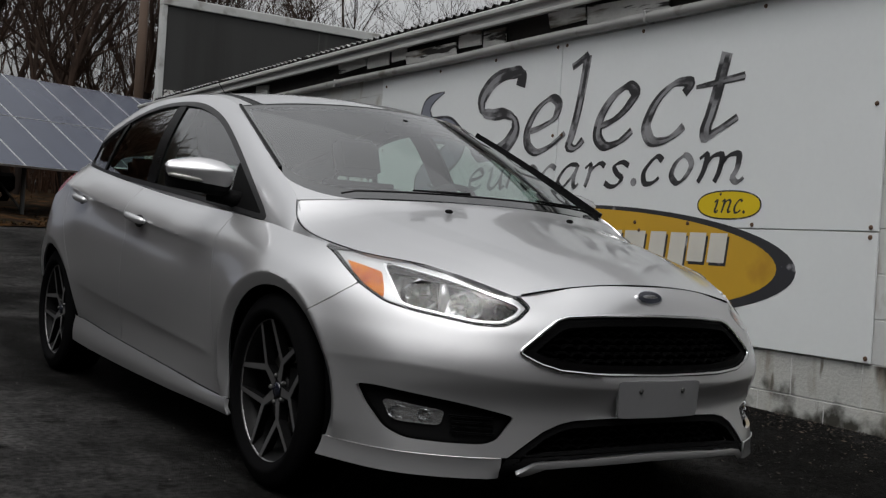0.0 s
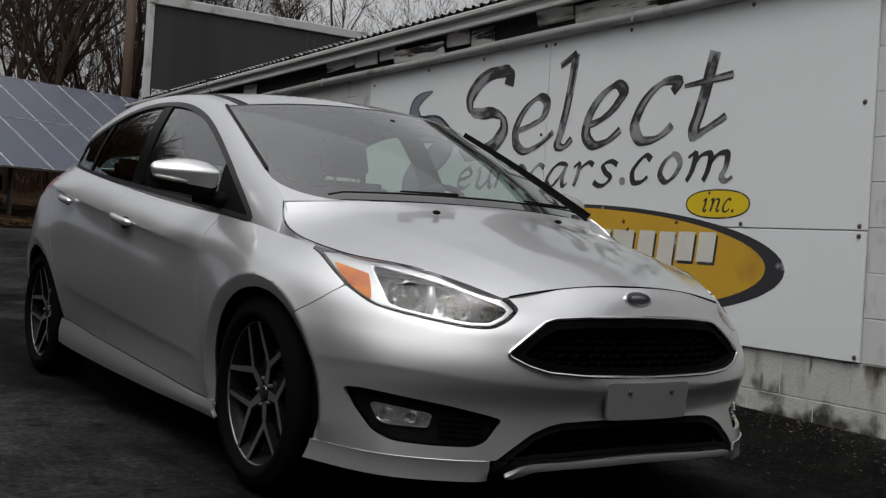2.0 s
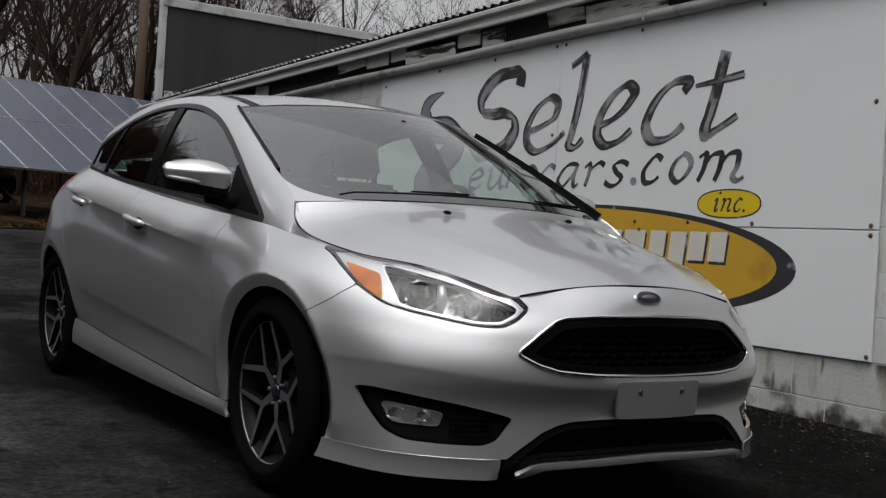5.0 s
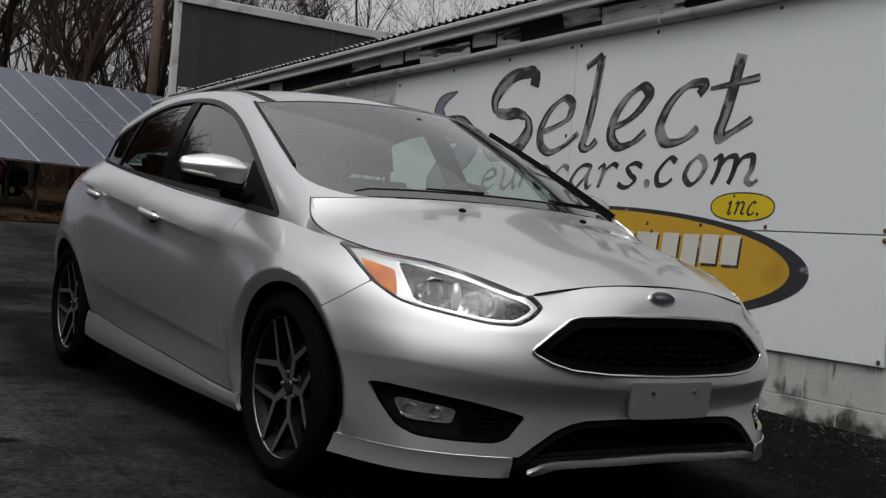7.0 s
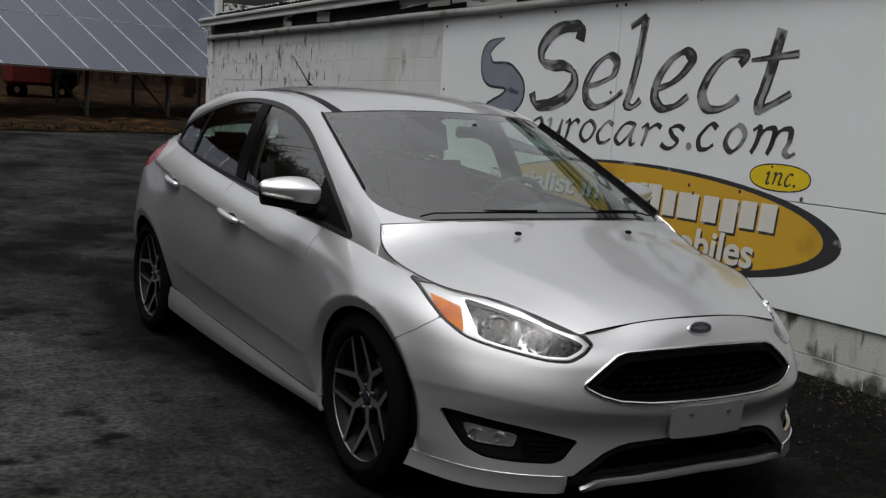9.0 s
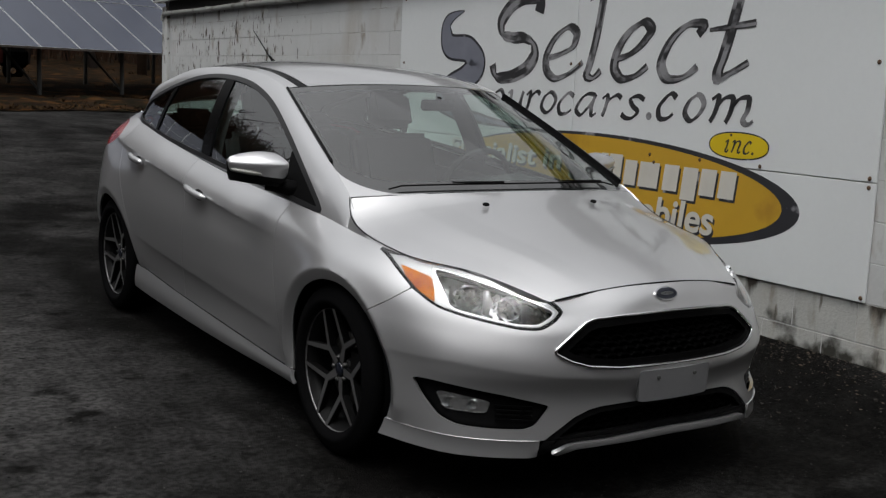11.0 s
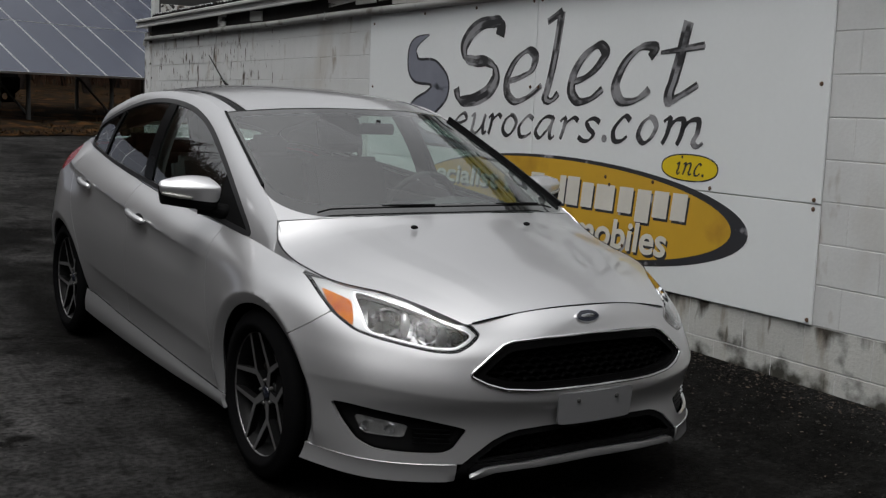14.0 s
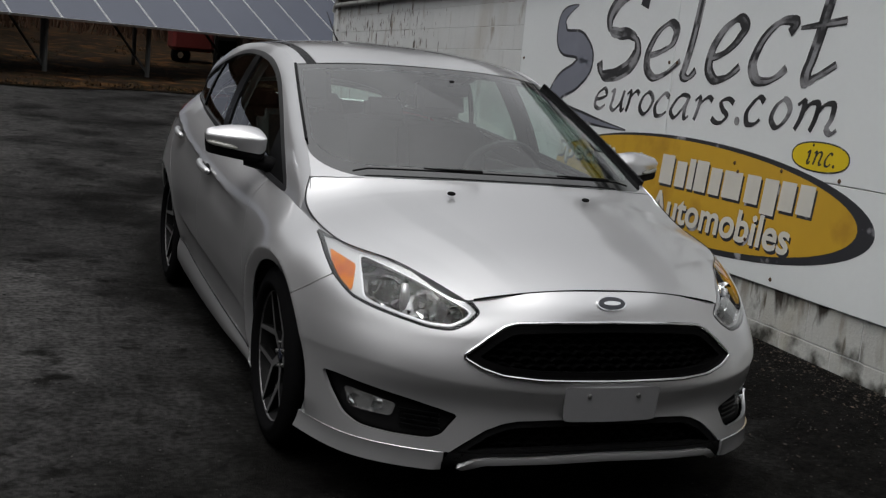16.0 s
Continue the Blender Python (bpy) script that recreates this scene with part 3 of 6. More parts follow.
# brush-written small letters: strokes in a box one letter wide and one letter high
HAND = {
    "e": [[(.05, .45), (.55, .52), (.92, .74), (.75, .98), (.4, .9), (.08, .5), (.1, .15), (.4, 0), (.95, .22)]],
    "u": [[(-.05, .84), (.12, .98), (.15, .5), (.12, .12), (.3, 0), (.6, .2), (.85, .6)], [(.88, .98), (.82, .3), (.9, .02), (1.08, .15)]],
    "r": [[(-.05, .8), (.2, .98), (.22, .5), (.12, 0)], [(.2, .6), (.5, .9), (.75, 1.0), (.98, .86)]],
    "o": [[(.5, 1), (.14, .7), (.08, .25), (.4, 0), (.8, .25), (.92, .7), (.6, .99), (.46, 1)]],
    "c": [[(.92, .84), (.65, 1), (.25, .75), (.05, .35), (.2, .03), (.55, 0), (.92, .22)]],
    "a": [[(.82, .95), (.5, 1), (.15, .65), (.05, .2), (.25, 0), (.55, .3), (.8, .75)], [(.86, 1), (.76, .3), (.82, .02), (1.02, .14)]],
    "s": [[(.92, .84), (.6, 1), (.28, .8), (.45, .55), (.72, .33), (.55, .05), (.25, 0), (-.02, .16)]],
    "m": [[(-.03, .84), (.1, 1), (.12, .5), (.04, 0)], [(.1, .5), (.3, .95), (.44, .95), (.47, .5), (.41, 0)], [(.45, .5), (.65, .95), (.8, .95), (.84, .5), (.8, .1), (.88, 0), (1.02, .14)]],
    "n": [[(-.05, .82), (.14, 1), (.18, .5), (.08, 0)], [(.16, .5), (.5, .95), (.74, .95), (.76, .5), (.72, .1), (.82, 0), (1.0, .14)]],
    "i": [[(-.2, .78), (.3, 1), (.36, .5), (.3, .06), (.5, 0), (.9, .2)]],
}


def hand_letter(ch, x0, x1, base, high, weight, mat, z=.0135, slant=.24):
    letter = None
    for one in HAND[ch]:
        pts = [(x0 + (x1 - x0) * a + slant * high * (b - .5), base + high * b) for a, b in one]
        if letter is None:
            letter = part("letter", stroke(pts, weight, 28, z=z), mat, sign)
        else:
            part("letter_stroke", stroke(pts, weight, 28, z=z + .0002), mat, letter)


for ch, x0, x1 in (("e", -3.195, -3.02), ("u", -2.96, -2.76), ("r", -2.73, -2.575), ("o", -2.55, -2.375), ("c", -2.35, -2.18), ("a", -2.15, -1.93), ("r", -1.88, -1.70), ("s", -1.67, -1.47)):
    hand_letter(ch, x0, x1, 1.228, .140, .040, INK)
for ch, x0, x1 in (("c", -1.285, -1.10), ("o", -1.055, -.865), ("m", -.84, -.48)):
    hand_letter(ch, x0 - .06, x1 - .09, 1.240, .150, .044, INK)


def oval(cx, cy, rx, ry, z, power=2.0, turn=0.0, n=72):
    bm = bmesh.new()
    ring = []
    for k in range(n):
        a = 2 * math.pi * k / n
        c, s = math.cos(a), math.sin(a)
        px, py = rx * math.copysign(abs(c) ** (2 / power), c), ry * math.copysign(abs(s) ** (2 / power), s)
        ct, st = math.cos(turn), math.sin(turn)
        ring.append(bm.verts.new((cx + px * ct - py * st, cy + px * st + py * ct, z)))
    bm.faces.new(ring)
    return bm


part("oval_outline", oval(-1.97, .795, 1.77, .325, .0130), INK_DARK, sign, "dark brushed outline of the ochre oval")
part("oval_field", oval(-2.03, .800, 1.708, .300, .0135), OCHRE, sign, "ochre yellow oval")
part("small_oval_outline", oval(-.67, 1.12, .226, .077, .0130, 2.3), INK_DARK, sign)
part("small_oval", oval(-.67, 1.12, .217, .069, .0135, 2.3), YELLOW, sign, "bright yellow small oval")
for ch, x0, x1 in (("i", -.765, -.735), ("n", -.715, -.645), ("c", -.625, -.575)):
    hand_letter(ch, x0, x1, 1.080, .068, .016, INK_DARK, z=.0142)
for x, y, r in ((-.728, 1.176, .008), (-.560, 1.084, .009)):
    part("letter_dot", oval(x, y, r, r, .0142, n=14), INK_DARK, sign)
part("letter_dot", oval(-1.425, 1.250, .026, .024, .0135, n=20), INK, sign)
# the long swoosh left of the word
SWOOSH = [(-3.62, 1.955), (-3.88, 1.83), (-3.86, 1.735), (-3.50, 1.645), (-3.40, 1.56), (-3.54, 1.455), (-3.82, 1.35), (-3.92, 1.27), (-3.76, 1.20), (-3.30, 1.145), (-2.70, 1.105)]
part("swoosh_outline", stroke(SWOOSH, [.015, .15, .20, .215, .225, .225, .21, .175, .13, .08, .012]), INK_DARK, sign)
part("swoosh", stroke(SWOOSH, [.002, .115, .16, .175, .185, .185, .17, .135, .09, .04, .002], z=.0138), INK_GREY, sign, "grey-blue painted swoosh")
for dx, dy, z, mat in ((.014, -.016, .0140, INK_DARK), (0, 0, .0146, CREAM)):
    lettering("Specialist in", -3.74 + dx, .813 + dy, 1.46, .18, mat, slant=.12, bold=.022, z=z)
    # the make's name: one plain slanted bar for each letter
    wide = (.15, .115, .065, .13, .115, .18, .13, .125, .125, .125)
    tall = (.182, .155, .182, .182, .155, .155, .155, .192, .155, .155)
    px = -2.19
    for w, h in zip(wide, tall):
        bm = bmesh.new()
        low = .817 + (-.04 if h == .192 else 0) + dy
        q = [(px + dx, low), (px + w * .98 + dx, low), (px + w * .98 + dx + h * .12, low + h), (px + dx + h * .12, low + h)]
        bm.faces.new([bm.verts.new((*p, z)) for p in q])
        part("plain_bar", bm, mat, sign)
        px += w * 1.225
    lettering("Automobiles", -2.27 + dx, .593 + dy, 1.455, .18, mat, slant=.12, bold=.022, z=z)

# ---------- board on the far end of the roof ----------
roof_board = empty("roof_board", "tall dark board with a white frame on the roof's far end", "billboard")
BX0, BX1, BY, BZ0, BZ1 = 2.565, 10.5, 11.35, 2.42, 3.75
part("panel", boxed((BX0 + .06, BY, BZ0), (BX1, BY + .10, BZ1 - .10)), BACKBOARD, roof_board)
part("frame_top", boxed((BX0, BY - .03, BZ1 - .125), (BX1, BY + .13, BZ1), bevel=.008), WHITE_METAL, roof_board)
part("frame_side", boxed((BX0, BY - .02, BZ0 - .12), (BX0 + .07, BY + .12, BZ1 - .127), bevel=.006), WHITE_METAL, roof_board)
part("frame_foot", boxed((BX0 + .095, BY - .022, BZ0 - .1), (BX0 + .9, BY - .004, BZ0 + .07), bevel=.006), TRIM_WOOD, roof_board)
part("seam_strip", boxed((BX0 + 2.35, BY - .008, BZ0), (BX0 + 2.37, BY - .001, BZ1 - .125)), STEEL, roof_board)

# ---------- solar array ----------
row = Vector((.92, .392, 0)).normalized()
down = Vector((row.y, -row.x, 0))
TILT = radians(30)
slope = (down * math.cos(TILT) - Vector((0, 0, math.sin(TILT)))).normalized()
SOLAR_M = Matrix.Translation((2.04, 21.86, 3.55)) @ Matrix((row, slope, row.cross(slope) * -1)).transposed().to_4x4()
solar = empty("solar_array", "long tilted ground-mounted array of blue-grey solar panels", "solar panels")
cell_bm = boxed((.013, .005, -.03), (.882, 2.045, .0))
frame_bm = bmesh.new()
for lo, hi in (((0, 0), (.0125, 2.05)), ((.8825, 0), (.895, 2.05)), ((.013, 0), (.882, .004)), ((.013, 2.046), (.882, 2.05))):
    add_box(frame_bm, (*lo, -.038), (*hi, .006))
cells, frames = bpy.data.meshes.new("module"), bpy.data.meshes.new("module_frame")
cell_bm.to_mesh(cells)
frame_bm.to_mesh(frames)
cells.materials.append(SOLAR)
frames.materials.append(ALU)
for i in range(-13, 13):
    for j in range(2):
        module = new("module", cells)
        module.parent = solar
        module.matrix_basis = SOLAR_M @ Matrix.Translation((i * .905 - .115, j * 2.065, 0))
        f = new("module_frame", frames)
        f.parent = module
for i in range(-10, 12, 2):
    for j, off in ((.5, 0), (3.45, .9)):
        top = SOLAR_M @ Vector((i * 1.01 + .5 + off, j, -.06))
        base = Vector((top.x, top.y, float(ground_z(top.x, top.y)) - .1))
        part("post", add_tube(bmesh.new(), [base, top], .045, 8), STEEL, solar)
    a, b = SOLAR_M @ Vector((i * 1.01 + 1.4, 3.45, -.06)), SOLAR_M @ Vector((i * 1.01 + .5, .5, -.06))
    a.z = float(ground_z(a.x, a.y)) + .15
    part("brace", add_tube(bmesh.new(), [a, b], .025, 6), STEEL, solar)
for j in (.5, 3.45):
    part("rail", boxed((-11, j - .04, -.12), (12, j + .04, -.045), SOLAR_M), STEEL, solar)

# red machine parked behind the array
RX, RY = 2.6, 23.6
machine = empty("red_machine", "dark red farm machine parked behind the solar array", "machine")
part("body", boxed((1.9, RY - .5, 1.05), (2.87, RY + .5, 1.62), bevel=.08), RED_PAINT, machine)
part("engine_cover", boxed((2.90, RY - .35, 1.02), (3.45, RY + .35, 1.45), bevel=.08), DEEP, machine)
for dx in (-.45, .55):
    bm = bmesh.new()
    add_lathe(bm, [(.08, -.09), (.20, -.09), (.23, -.05), (.23, .05), (.20, .09), (.08, .09)], 24, Matrix.Translation((RX + dx, RY - .1, float(ground_z(RX + dx, RY)) + .25)) @ Matrix.Rotation(radians(90), 4, "Z"))
    part("wheel", bm, RUBBER, machine, smooth=40)


# ---------- the car ----------
# half body lines from the nose centre round the corner to the tail centre: half-width, length, height
BODY_LINES = {
    "bottom_edge": [(0, -.875, .215), (.32, -.86, .205), (.50, -.79, .195), (.71, -.635, .19), (.822, -.385, .19), (.86, 0, .185), (.835, .40, .178), (.845, .95, .18),
                    (.848, 1.65, .188), (.84, 2.30, .205), (.84, 2.65, .24), (.775, 3.05, .26), (.66, 3.36, .26), (0, 3.44, .26)],
    "lower_crease": [(0, -.893, .265), (.31, -.876, .262), (.50, -.809, .250), (.725, -.637, .247), (.832, -.375, .246), (.87, 0, .25), (.838, .41, .235), (.845, .95, .262),
                     (.845, 1.65, .295), (.838, 2.30, .325), (.86, 2.65, .32), (.785, 3.05, .32), (.68, 3.38, .32), (0, 3.48, .32)],
    "lower_side": [(0, -.882, .375), (.30, -.865, .375), (.505, -.793, .368), (.728, -.608, .365), (.842, -.36, .36), (.885, 0, .38), (.852, .40, .35), (.852, .95, .36),
                   (.858, 1.65, .38), (.862, 2.25, .40), (.89, 2.65, .42), (.80, 3.05, .41), (.64, 3.37, .40), (0, 3.47, .40)],
    "bumper_line": [(0, -.905, .47), (.29, -.888, .47), (.515, -.81, .468), (.735, -.61, .465), (.845, -.355, .475), (.893, 0, .52), (.872, .40, .49), (.883, .95, .51),
                    (.893, 1.65, .53), (.89, 2.25, .55), (.90, 2.65, .57), (.82, 3.05, .56), (.64, 3.38, .55), (0, 3.49, .55)],
    "mid_line": [(0, -.878, .60), (.28, -.863, .60), (.50, -.788, .59), (.715, -.592, .58), (.838, -.345, .60), (.888, 0, .655), (.876, .40, .655), (.893, .95, .68),
                 (.902, 1.65, .72), (.896, 2.25, .755), (.892, 2.65, .78), (.80, 3.05, .77), (.62, 3.33, .75), (0, 3.44, .75)],
    "shoulder": [(0, -.838, .705), (.26, -.823, .69), (.475, -.765, .655), (.665, -.575, .675), (.80, -.32, .715), (.845, 0, .765), (.846, .33, .785), (.868, .95, .83),
                 (.878, 1.65, .88), (.862, 2.25, .925), (.83, 2.65, .955), (.75, 3.03, .97), (.57, 3.26, .97), (0, 3.36, .97)],
    "belt": [(0, -.80, .748), (.25, -.788, .735), (.45, -.752, .70), (.59, -.515, .766), (.735, -.265, .80), (.762, 0, .828), (.773, .25, .86), (.806, .95, .918),
             (.80, 1.65, .985), (.765, 2.25, 1.045), (.715, 2.65, 1.085), (.62, 2.95, 1.10), (.47, 3.13, 1.10), (0, 3.22, 1.10)],
}


def body_grid(names, nu=None, nv=24):
    lines = [np.array(BODY_LINES[n]) for n in names]
    mean = np.mean([np.array(v) for v in BODY_LINES.values()], axis=0)
    knots = np.r_[0, np.cumsum(np.linalg.norm(np.diff(mean, axis=0), axis=1))]
    # tangent at the nose and tail centre stays across the car: mirror one station
    fine = np.r_[np.arange(0, knots[-1] - 1.0, .010), np.arange(knots[-1] - 1.0, knots[-1], .025), knots[-1]]
    out = []
    for ln in lines:
        mirrored = np.vstack([ln[2] * (-1, 1, 1), ln[1] * (-1, 1, 1), ln, ln[-2] * (-1, 1, 1)])
        kk = np.r_[-knots[2], -knots[1], knots, 2 * knots[-1] - knots[-2]]
        out.append(glide(kk, mirrored, fine))
    out = np.array(out)
    vk = np.r_[0, np.cumsum(np.linalg.norm(np.diff(out, axis=0), axis=2).mean(1))]
    at = np.linspace(0, vk[-1], nv)
    if len(names) == 2:
        s = (at / vk[-1])[:, None, None]
        return out[0] * (1 - s) + out[1] * s
    return np.stack([glide(vk, out[:, i], at) for i in range(out.shape[1])], 1)


# side of the cabin between the belt and the roof seam: (y, z) pairs along both
CANT_RAIL = [(.085, .860), (.15, .945), (.55, 1.130), (1.0, 1.325), (1.42, 1.395), (2.0, 1.382), (2.46, 1.278), (2.72, 1.185), (2.88, 1.112)]
CABIN_BELT = [(.07, .822), (.18, .852), (.5, .88), (.9, .915), (1.42, .965), (2.0, 1.02), (2.5, 1.07), (2.76, 1.09), (2.95, 1.098)]


RAIL_ROUND = .012


def side_width(y, z):
    """Half-width of the cabin at a length and height: it leans in towards the roof."""
    belt = np.array(BODY_LINES["belt"])[4:13]
    y, z = np.asarray(y, float), np.asarray(z, float)
    b = glide(belt[:, 1], belt[:, [0, 2]], y.ravel())
    xb, zb = b[:, 0].reshape(y.shape), b[:, 1].reshape(y.shape)
    h = np.maximum(z - zb, 0)
    return xb - .20 * h - .60 * h * h - np.maximum(1.35 - y, 0) * .16 * h - .9 * np.maximum(y - 2.42, 0) ** 2 * np.clip(h / .08, 0, 1)


def side_grid(n=170, m=44):
    q = np.linspace(0, 8, n)
    top, low = glide(range(9), CANT_RAIL, q), glide(range(9), CABIN_BELT, q)
    w = np.linspace(0, 1, m)[:, None, None]
    yz = low[None] * (1 - w) + top[None] * w
    near_rail = np.clip(1 - np.linalg.norm(yz - top[None], axis=2) / .065, 0, 1)
    return np.stack([side_width(yz[..., 0], yz[..., 1]) - RAIL_ROUND * near_rail ** 2, yz[..., 0], yz[..., 1]], -1)


def crown(edge, centre, pz, py=2.0, ns=61):
    """A panel across the car: rows from edge curve to centre curve; heights fall off with power pz towards the edge."""
    s = np.linspace(-1, 1, ns)[None, :]
    e, c, pz = np.asarray(edge), np.asarray(centre), np.broadcast_to(pz, len(edge))[:, None]
    return np.stack([e[:, :1] * s, c[:, :1] + (e[:, 1:2] - c[:, :1]) * abs(s) ** py, c[:, 1:2] + (e[:, 2:3] - c[:, 1:2]) * abs(s) ** pz], -1)


def hood_grid(n=90, ns=121):
    belt = BODY_LINES["belt"]
    k = np.linspace(0, 1, n)
    e = glide([0, .32, .62, .80, .91, 1], [belt[2], belt[3], belt[4], (.757, -.02, .844), (.748, .075, .884), (float(side_width(.15, .945)) - RAIL_ROUND + .003, .149, .944)], k)
    c = glide([0, .2, .45, .72, 1], [(-.80, .748), (-.62, .812), (-.38, .872), (-.13, .935), (-.01, .975)], k)
    return crown(e, c, np.interp(k, [0, .5, .85, 1], [2.2, 2.3, 2.0, 2.2]), 2.0, ns)


def screen_grid(n=50, ns=81):
    k = np.linspace(0, 1, n)
    yz = glide([0, .45, 1], [(.15, .945), (.55, 1.130), (1.0, 1.325)], k)
    e = np.c_[side_width(yz[:, 0], yz[:, 1]) - RAIL_ROUND, yz]
    c = glide([0, .5, 1], [(-.01, .972), (.37, 1.19), (.78, 1.365)], k)
    return crown(e, c, 2.4, 2.0, ns)


def roof_grid(n=70, ns=81):
    k = np.linspace(0, 1, n)
    yz = glide(range(6), CANT_RAIL[3:], 5 * k)
    e = np.c_[side_width(yz[:, 0], yz[:, 1]) - RAIL_ROUND, yz]
    c = glide([0, .15, .35, .6, .85, 1], [(.78, 1.365), (1.1, 1.42), (1.6, 1.45), (2.2, 1.425), (2.66, 1.335), (2.95, 1.215)], k)
    return crown(e, c, 2.6, 2.0, ns)


def normals(P):
    du, dv = np.gradient(P, axis=1), np.gradient(P, axis=0)
    n = np.cross(du, dv)
    return n / (np.linalg.norm(n, axis=2, keepdims=True) + 1e-12)


def inset(P, d, ref=(0, 1.2, .55)):
    """The grid moved inwards by d."""
    n = normals(P)
    out = P - np.array(ref) * (1, 0, 1) - np.stack([0 * P[..., 0], np.clip(P[..., 1], -.2, 3.0), 0 * P[..., 0]], -1)
    n = n * np.sign((n * out).sum(2, keepdims=True))
    return P - n * d


def clip(P, keep):
    """The part of a grid of points where keep > 0, cut along keep = 0."""
    nr, nc = keep.shape
    vs, fs, known = [], [], {}

    def vert(key, co):
        if key not in known:
            known[key] = len(vs)
            vs.append(tuple(co))
        return known[key]

    most = np.maximum(np.maximum(keep[:-1, :-1], keep[1:, :-1]), np.maximum(keep[:-1, 1:], keep[1:, 1:]))
    for i, j in zip(*np.nonzero(most > 0)):
        loop = ((i, j), (i, j + 1), (i + 1, j + 1), (i + 1, j))
        face = []
        for a, b in zip(loop, loop[1:] + loop[:1]):
            ka, kb = keep[a], keep[b]
            if ka > 0:
                face.append(vert(a, P[a]))
            if (ka > 0) != (kb > 0):
                lo, hi = (a, b) if a < b else (b, a)
                s = keep[lo] / (keep[lo] - keep[hi])
                face.append(vert((lo, hi), P[lo] + (P[hi] - P[lo]) * s))
        if len(face) > 2:
            fs.append(face)
    return vs, fs


def inside(poly, px, py):
    """Distance to the outline of a polygon, positive inside."""
    poly = np.array(poly, float)
    d = np.full(px.shape, 1e9)
    odd = np.zeros(px.shape, bool)
    for (ax, ay), (bx, by) in zip(poly, np.roll(poly, -1, axis=0)):
        ex, ey = bx - ax, by - ay
        t = np.clip(((px - ax) * ex + (py - ay) * ey) / (ex * ex + ey * ey + 1e-12), 0, 1)
        d = np.minimum(d, np.hypot(px - ax - t * ex, py - ay - t * ey))
        odd ^= ((ay > py) != (by > py)) & (px < ex * (py - ay) / (ey + (1e-12 if ey == 0 else 0)) + ax)
    return np.where(odd, d, -d)


def rounded(poly, n=5, tight=.75):
    """The outline with its corners eased."""
    p = np.array(poly, float)
    out = []
    for a, b, c in zip(np.roll(p, 1, axis=0), p, np.roll(p, -1, axis=0)):
        s, e = b + (a - b) * (1 - tight) , b + (c - b) * (1 - tight)
        for k in np.linspace(0, 1, n):
            out.append((1 - k) ** 2 * s + 2 * k * (1 - k) * b + k * k * e)
    return np.array(out)


def ahead_of(pts, Y, Z):
    """Distance in front of a seam that runs upwards through (y, z) points; positive towards the nose."""
    pts = np.array(sorted(pts, key=lambda p: p[1]), float)
    y = np.interp(Z, pts[:, 1], pts[:, 0])
    slope = np.gradient(pts[:, 0], pts[:, 1])
    return (y - Y) / np.sqrt(1 + np.interp(Z, pts[:, 1], slope) ** 2)


def panel(name, pieces, mat, parent, label="", lip=.012, both=False, side=1, smooth=35, flip_ref=.5):
    """Clipped pieces of the skin as one panel with turned-in edges. side -1: the car's right; both: mirrored into one."""
    bm = bmesh.new()
    for vs, fs in pieces:
        for s in ((1, -1) if both else (side,)):
            got = [bm.verts.new((v[0] * s, v[1], v[2])) for v in vs]
            for f in fs:
                try:
                    bm.faces.new([got[k] for k in f])
                except ValueError:
                    pass
    bmesh.ops.remove_doubles(bm, verts=bm.verts[:], dist=.0007)
    bmesh.ops.dissolve_degenerate(bm, dist=.0003, edges=bm.edges[:])
    bm.normal_update()
    for f in bm.faces:
        c = f.calc_center_median()
        if f.normal.dot(c - Vector((0, min(max(c.y, -.2), 3.0), flip_ref))) < 0:
            f.normal_flip()
    bm.normal_update()
    if lip:
        rim = [e for e in bm.edges if len(e.link_faces) == 1]
        nor = {v: v.normal.copy() for e in rim for v in e.verts}
        for e in rim:
            e.smooth = False
        made = {}
        for v, n in nor.items():
            made[v] = bm.verts.new(v.co - n * lip)
        for e in rim:
            l = e.link_loops[0]
            a, b = l.vert, l.link_loop_next.vert
            bm.faces.new((b, a, made[a], made[b]))
    return part(name, bm, mat, parent, label, smooth)


car = empty("car", "silver five-door hatchback car parked beside the white wall", "car")
GAP = .0016
UP = ["lower_crease", "lower_side", "bumper_line", "mid_line", "shoulder", "belt"]
G, G0 = body_grid(UP, nv=96), body_grid(["bottom_edge", "lower_crease"], nv=12)
HUBS = ((0.0, .318), (2.648, .318))
ARCH = .343


def flared(P):
    """Round each wheel arch the skin swells out to a pressed edge, and a narrow flange turns in from there."""
    for hy, hz in HUBS:
        r = np.hypot((P[..., 1] - hy + .02) / 1.055, P[..., 2] - hz) - ARCH
        on = (P[..., 0] > .6) * np.clip((P[..., 2] - .22) / .08, 0, 1)
        flange, swell = np.clip(r / .042, -.2, 1), np.exp(-np.clip(r - .042, 0, 1) / .045)
        P[..., 0] += on * np.where(r < .042, -.016 + .030 * flange, .014 * swell) * (1 if hy < 1 else .45)
    return P


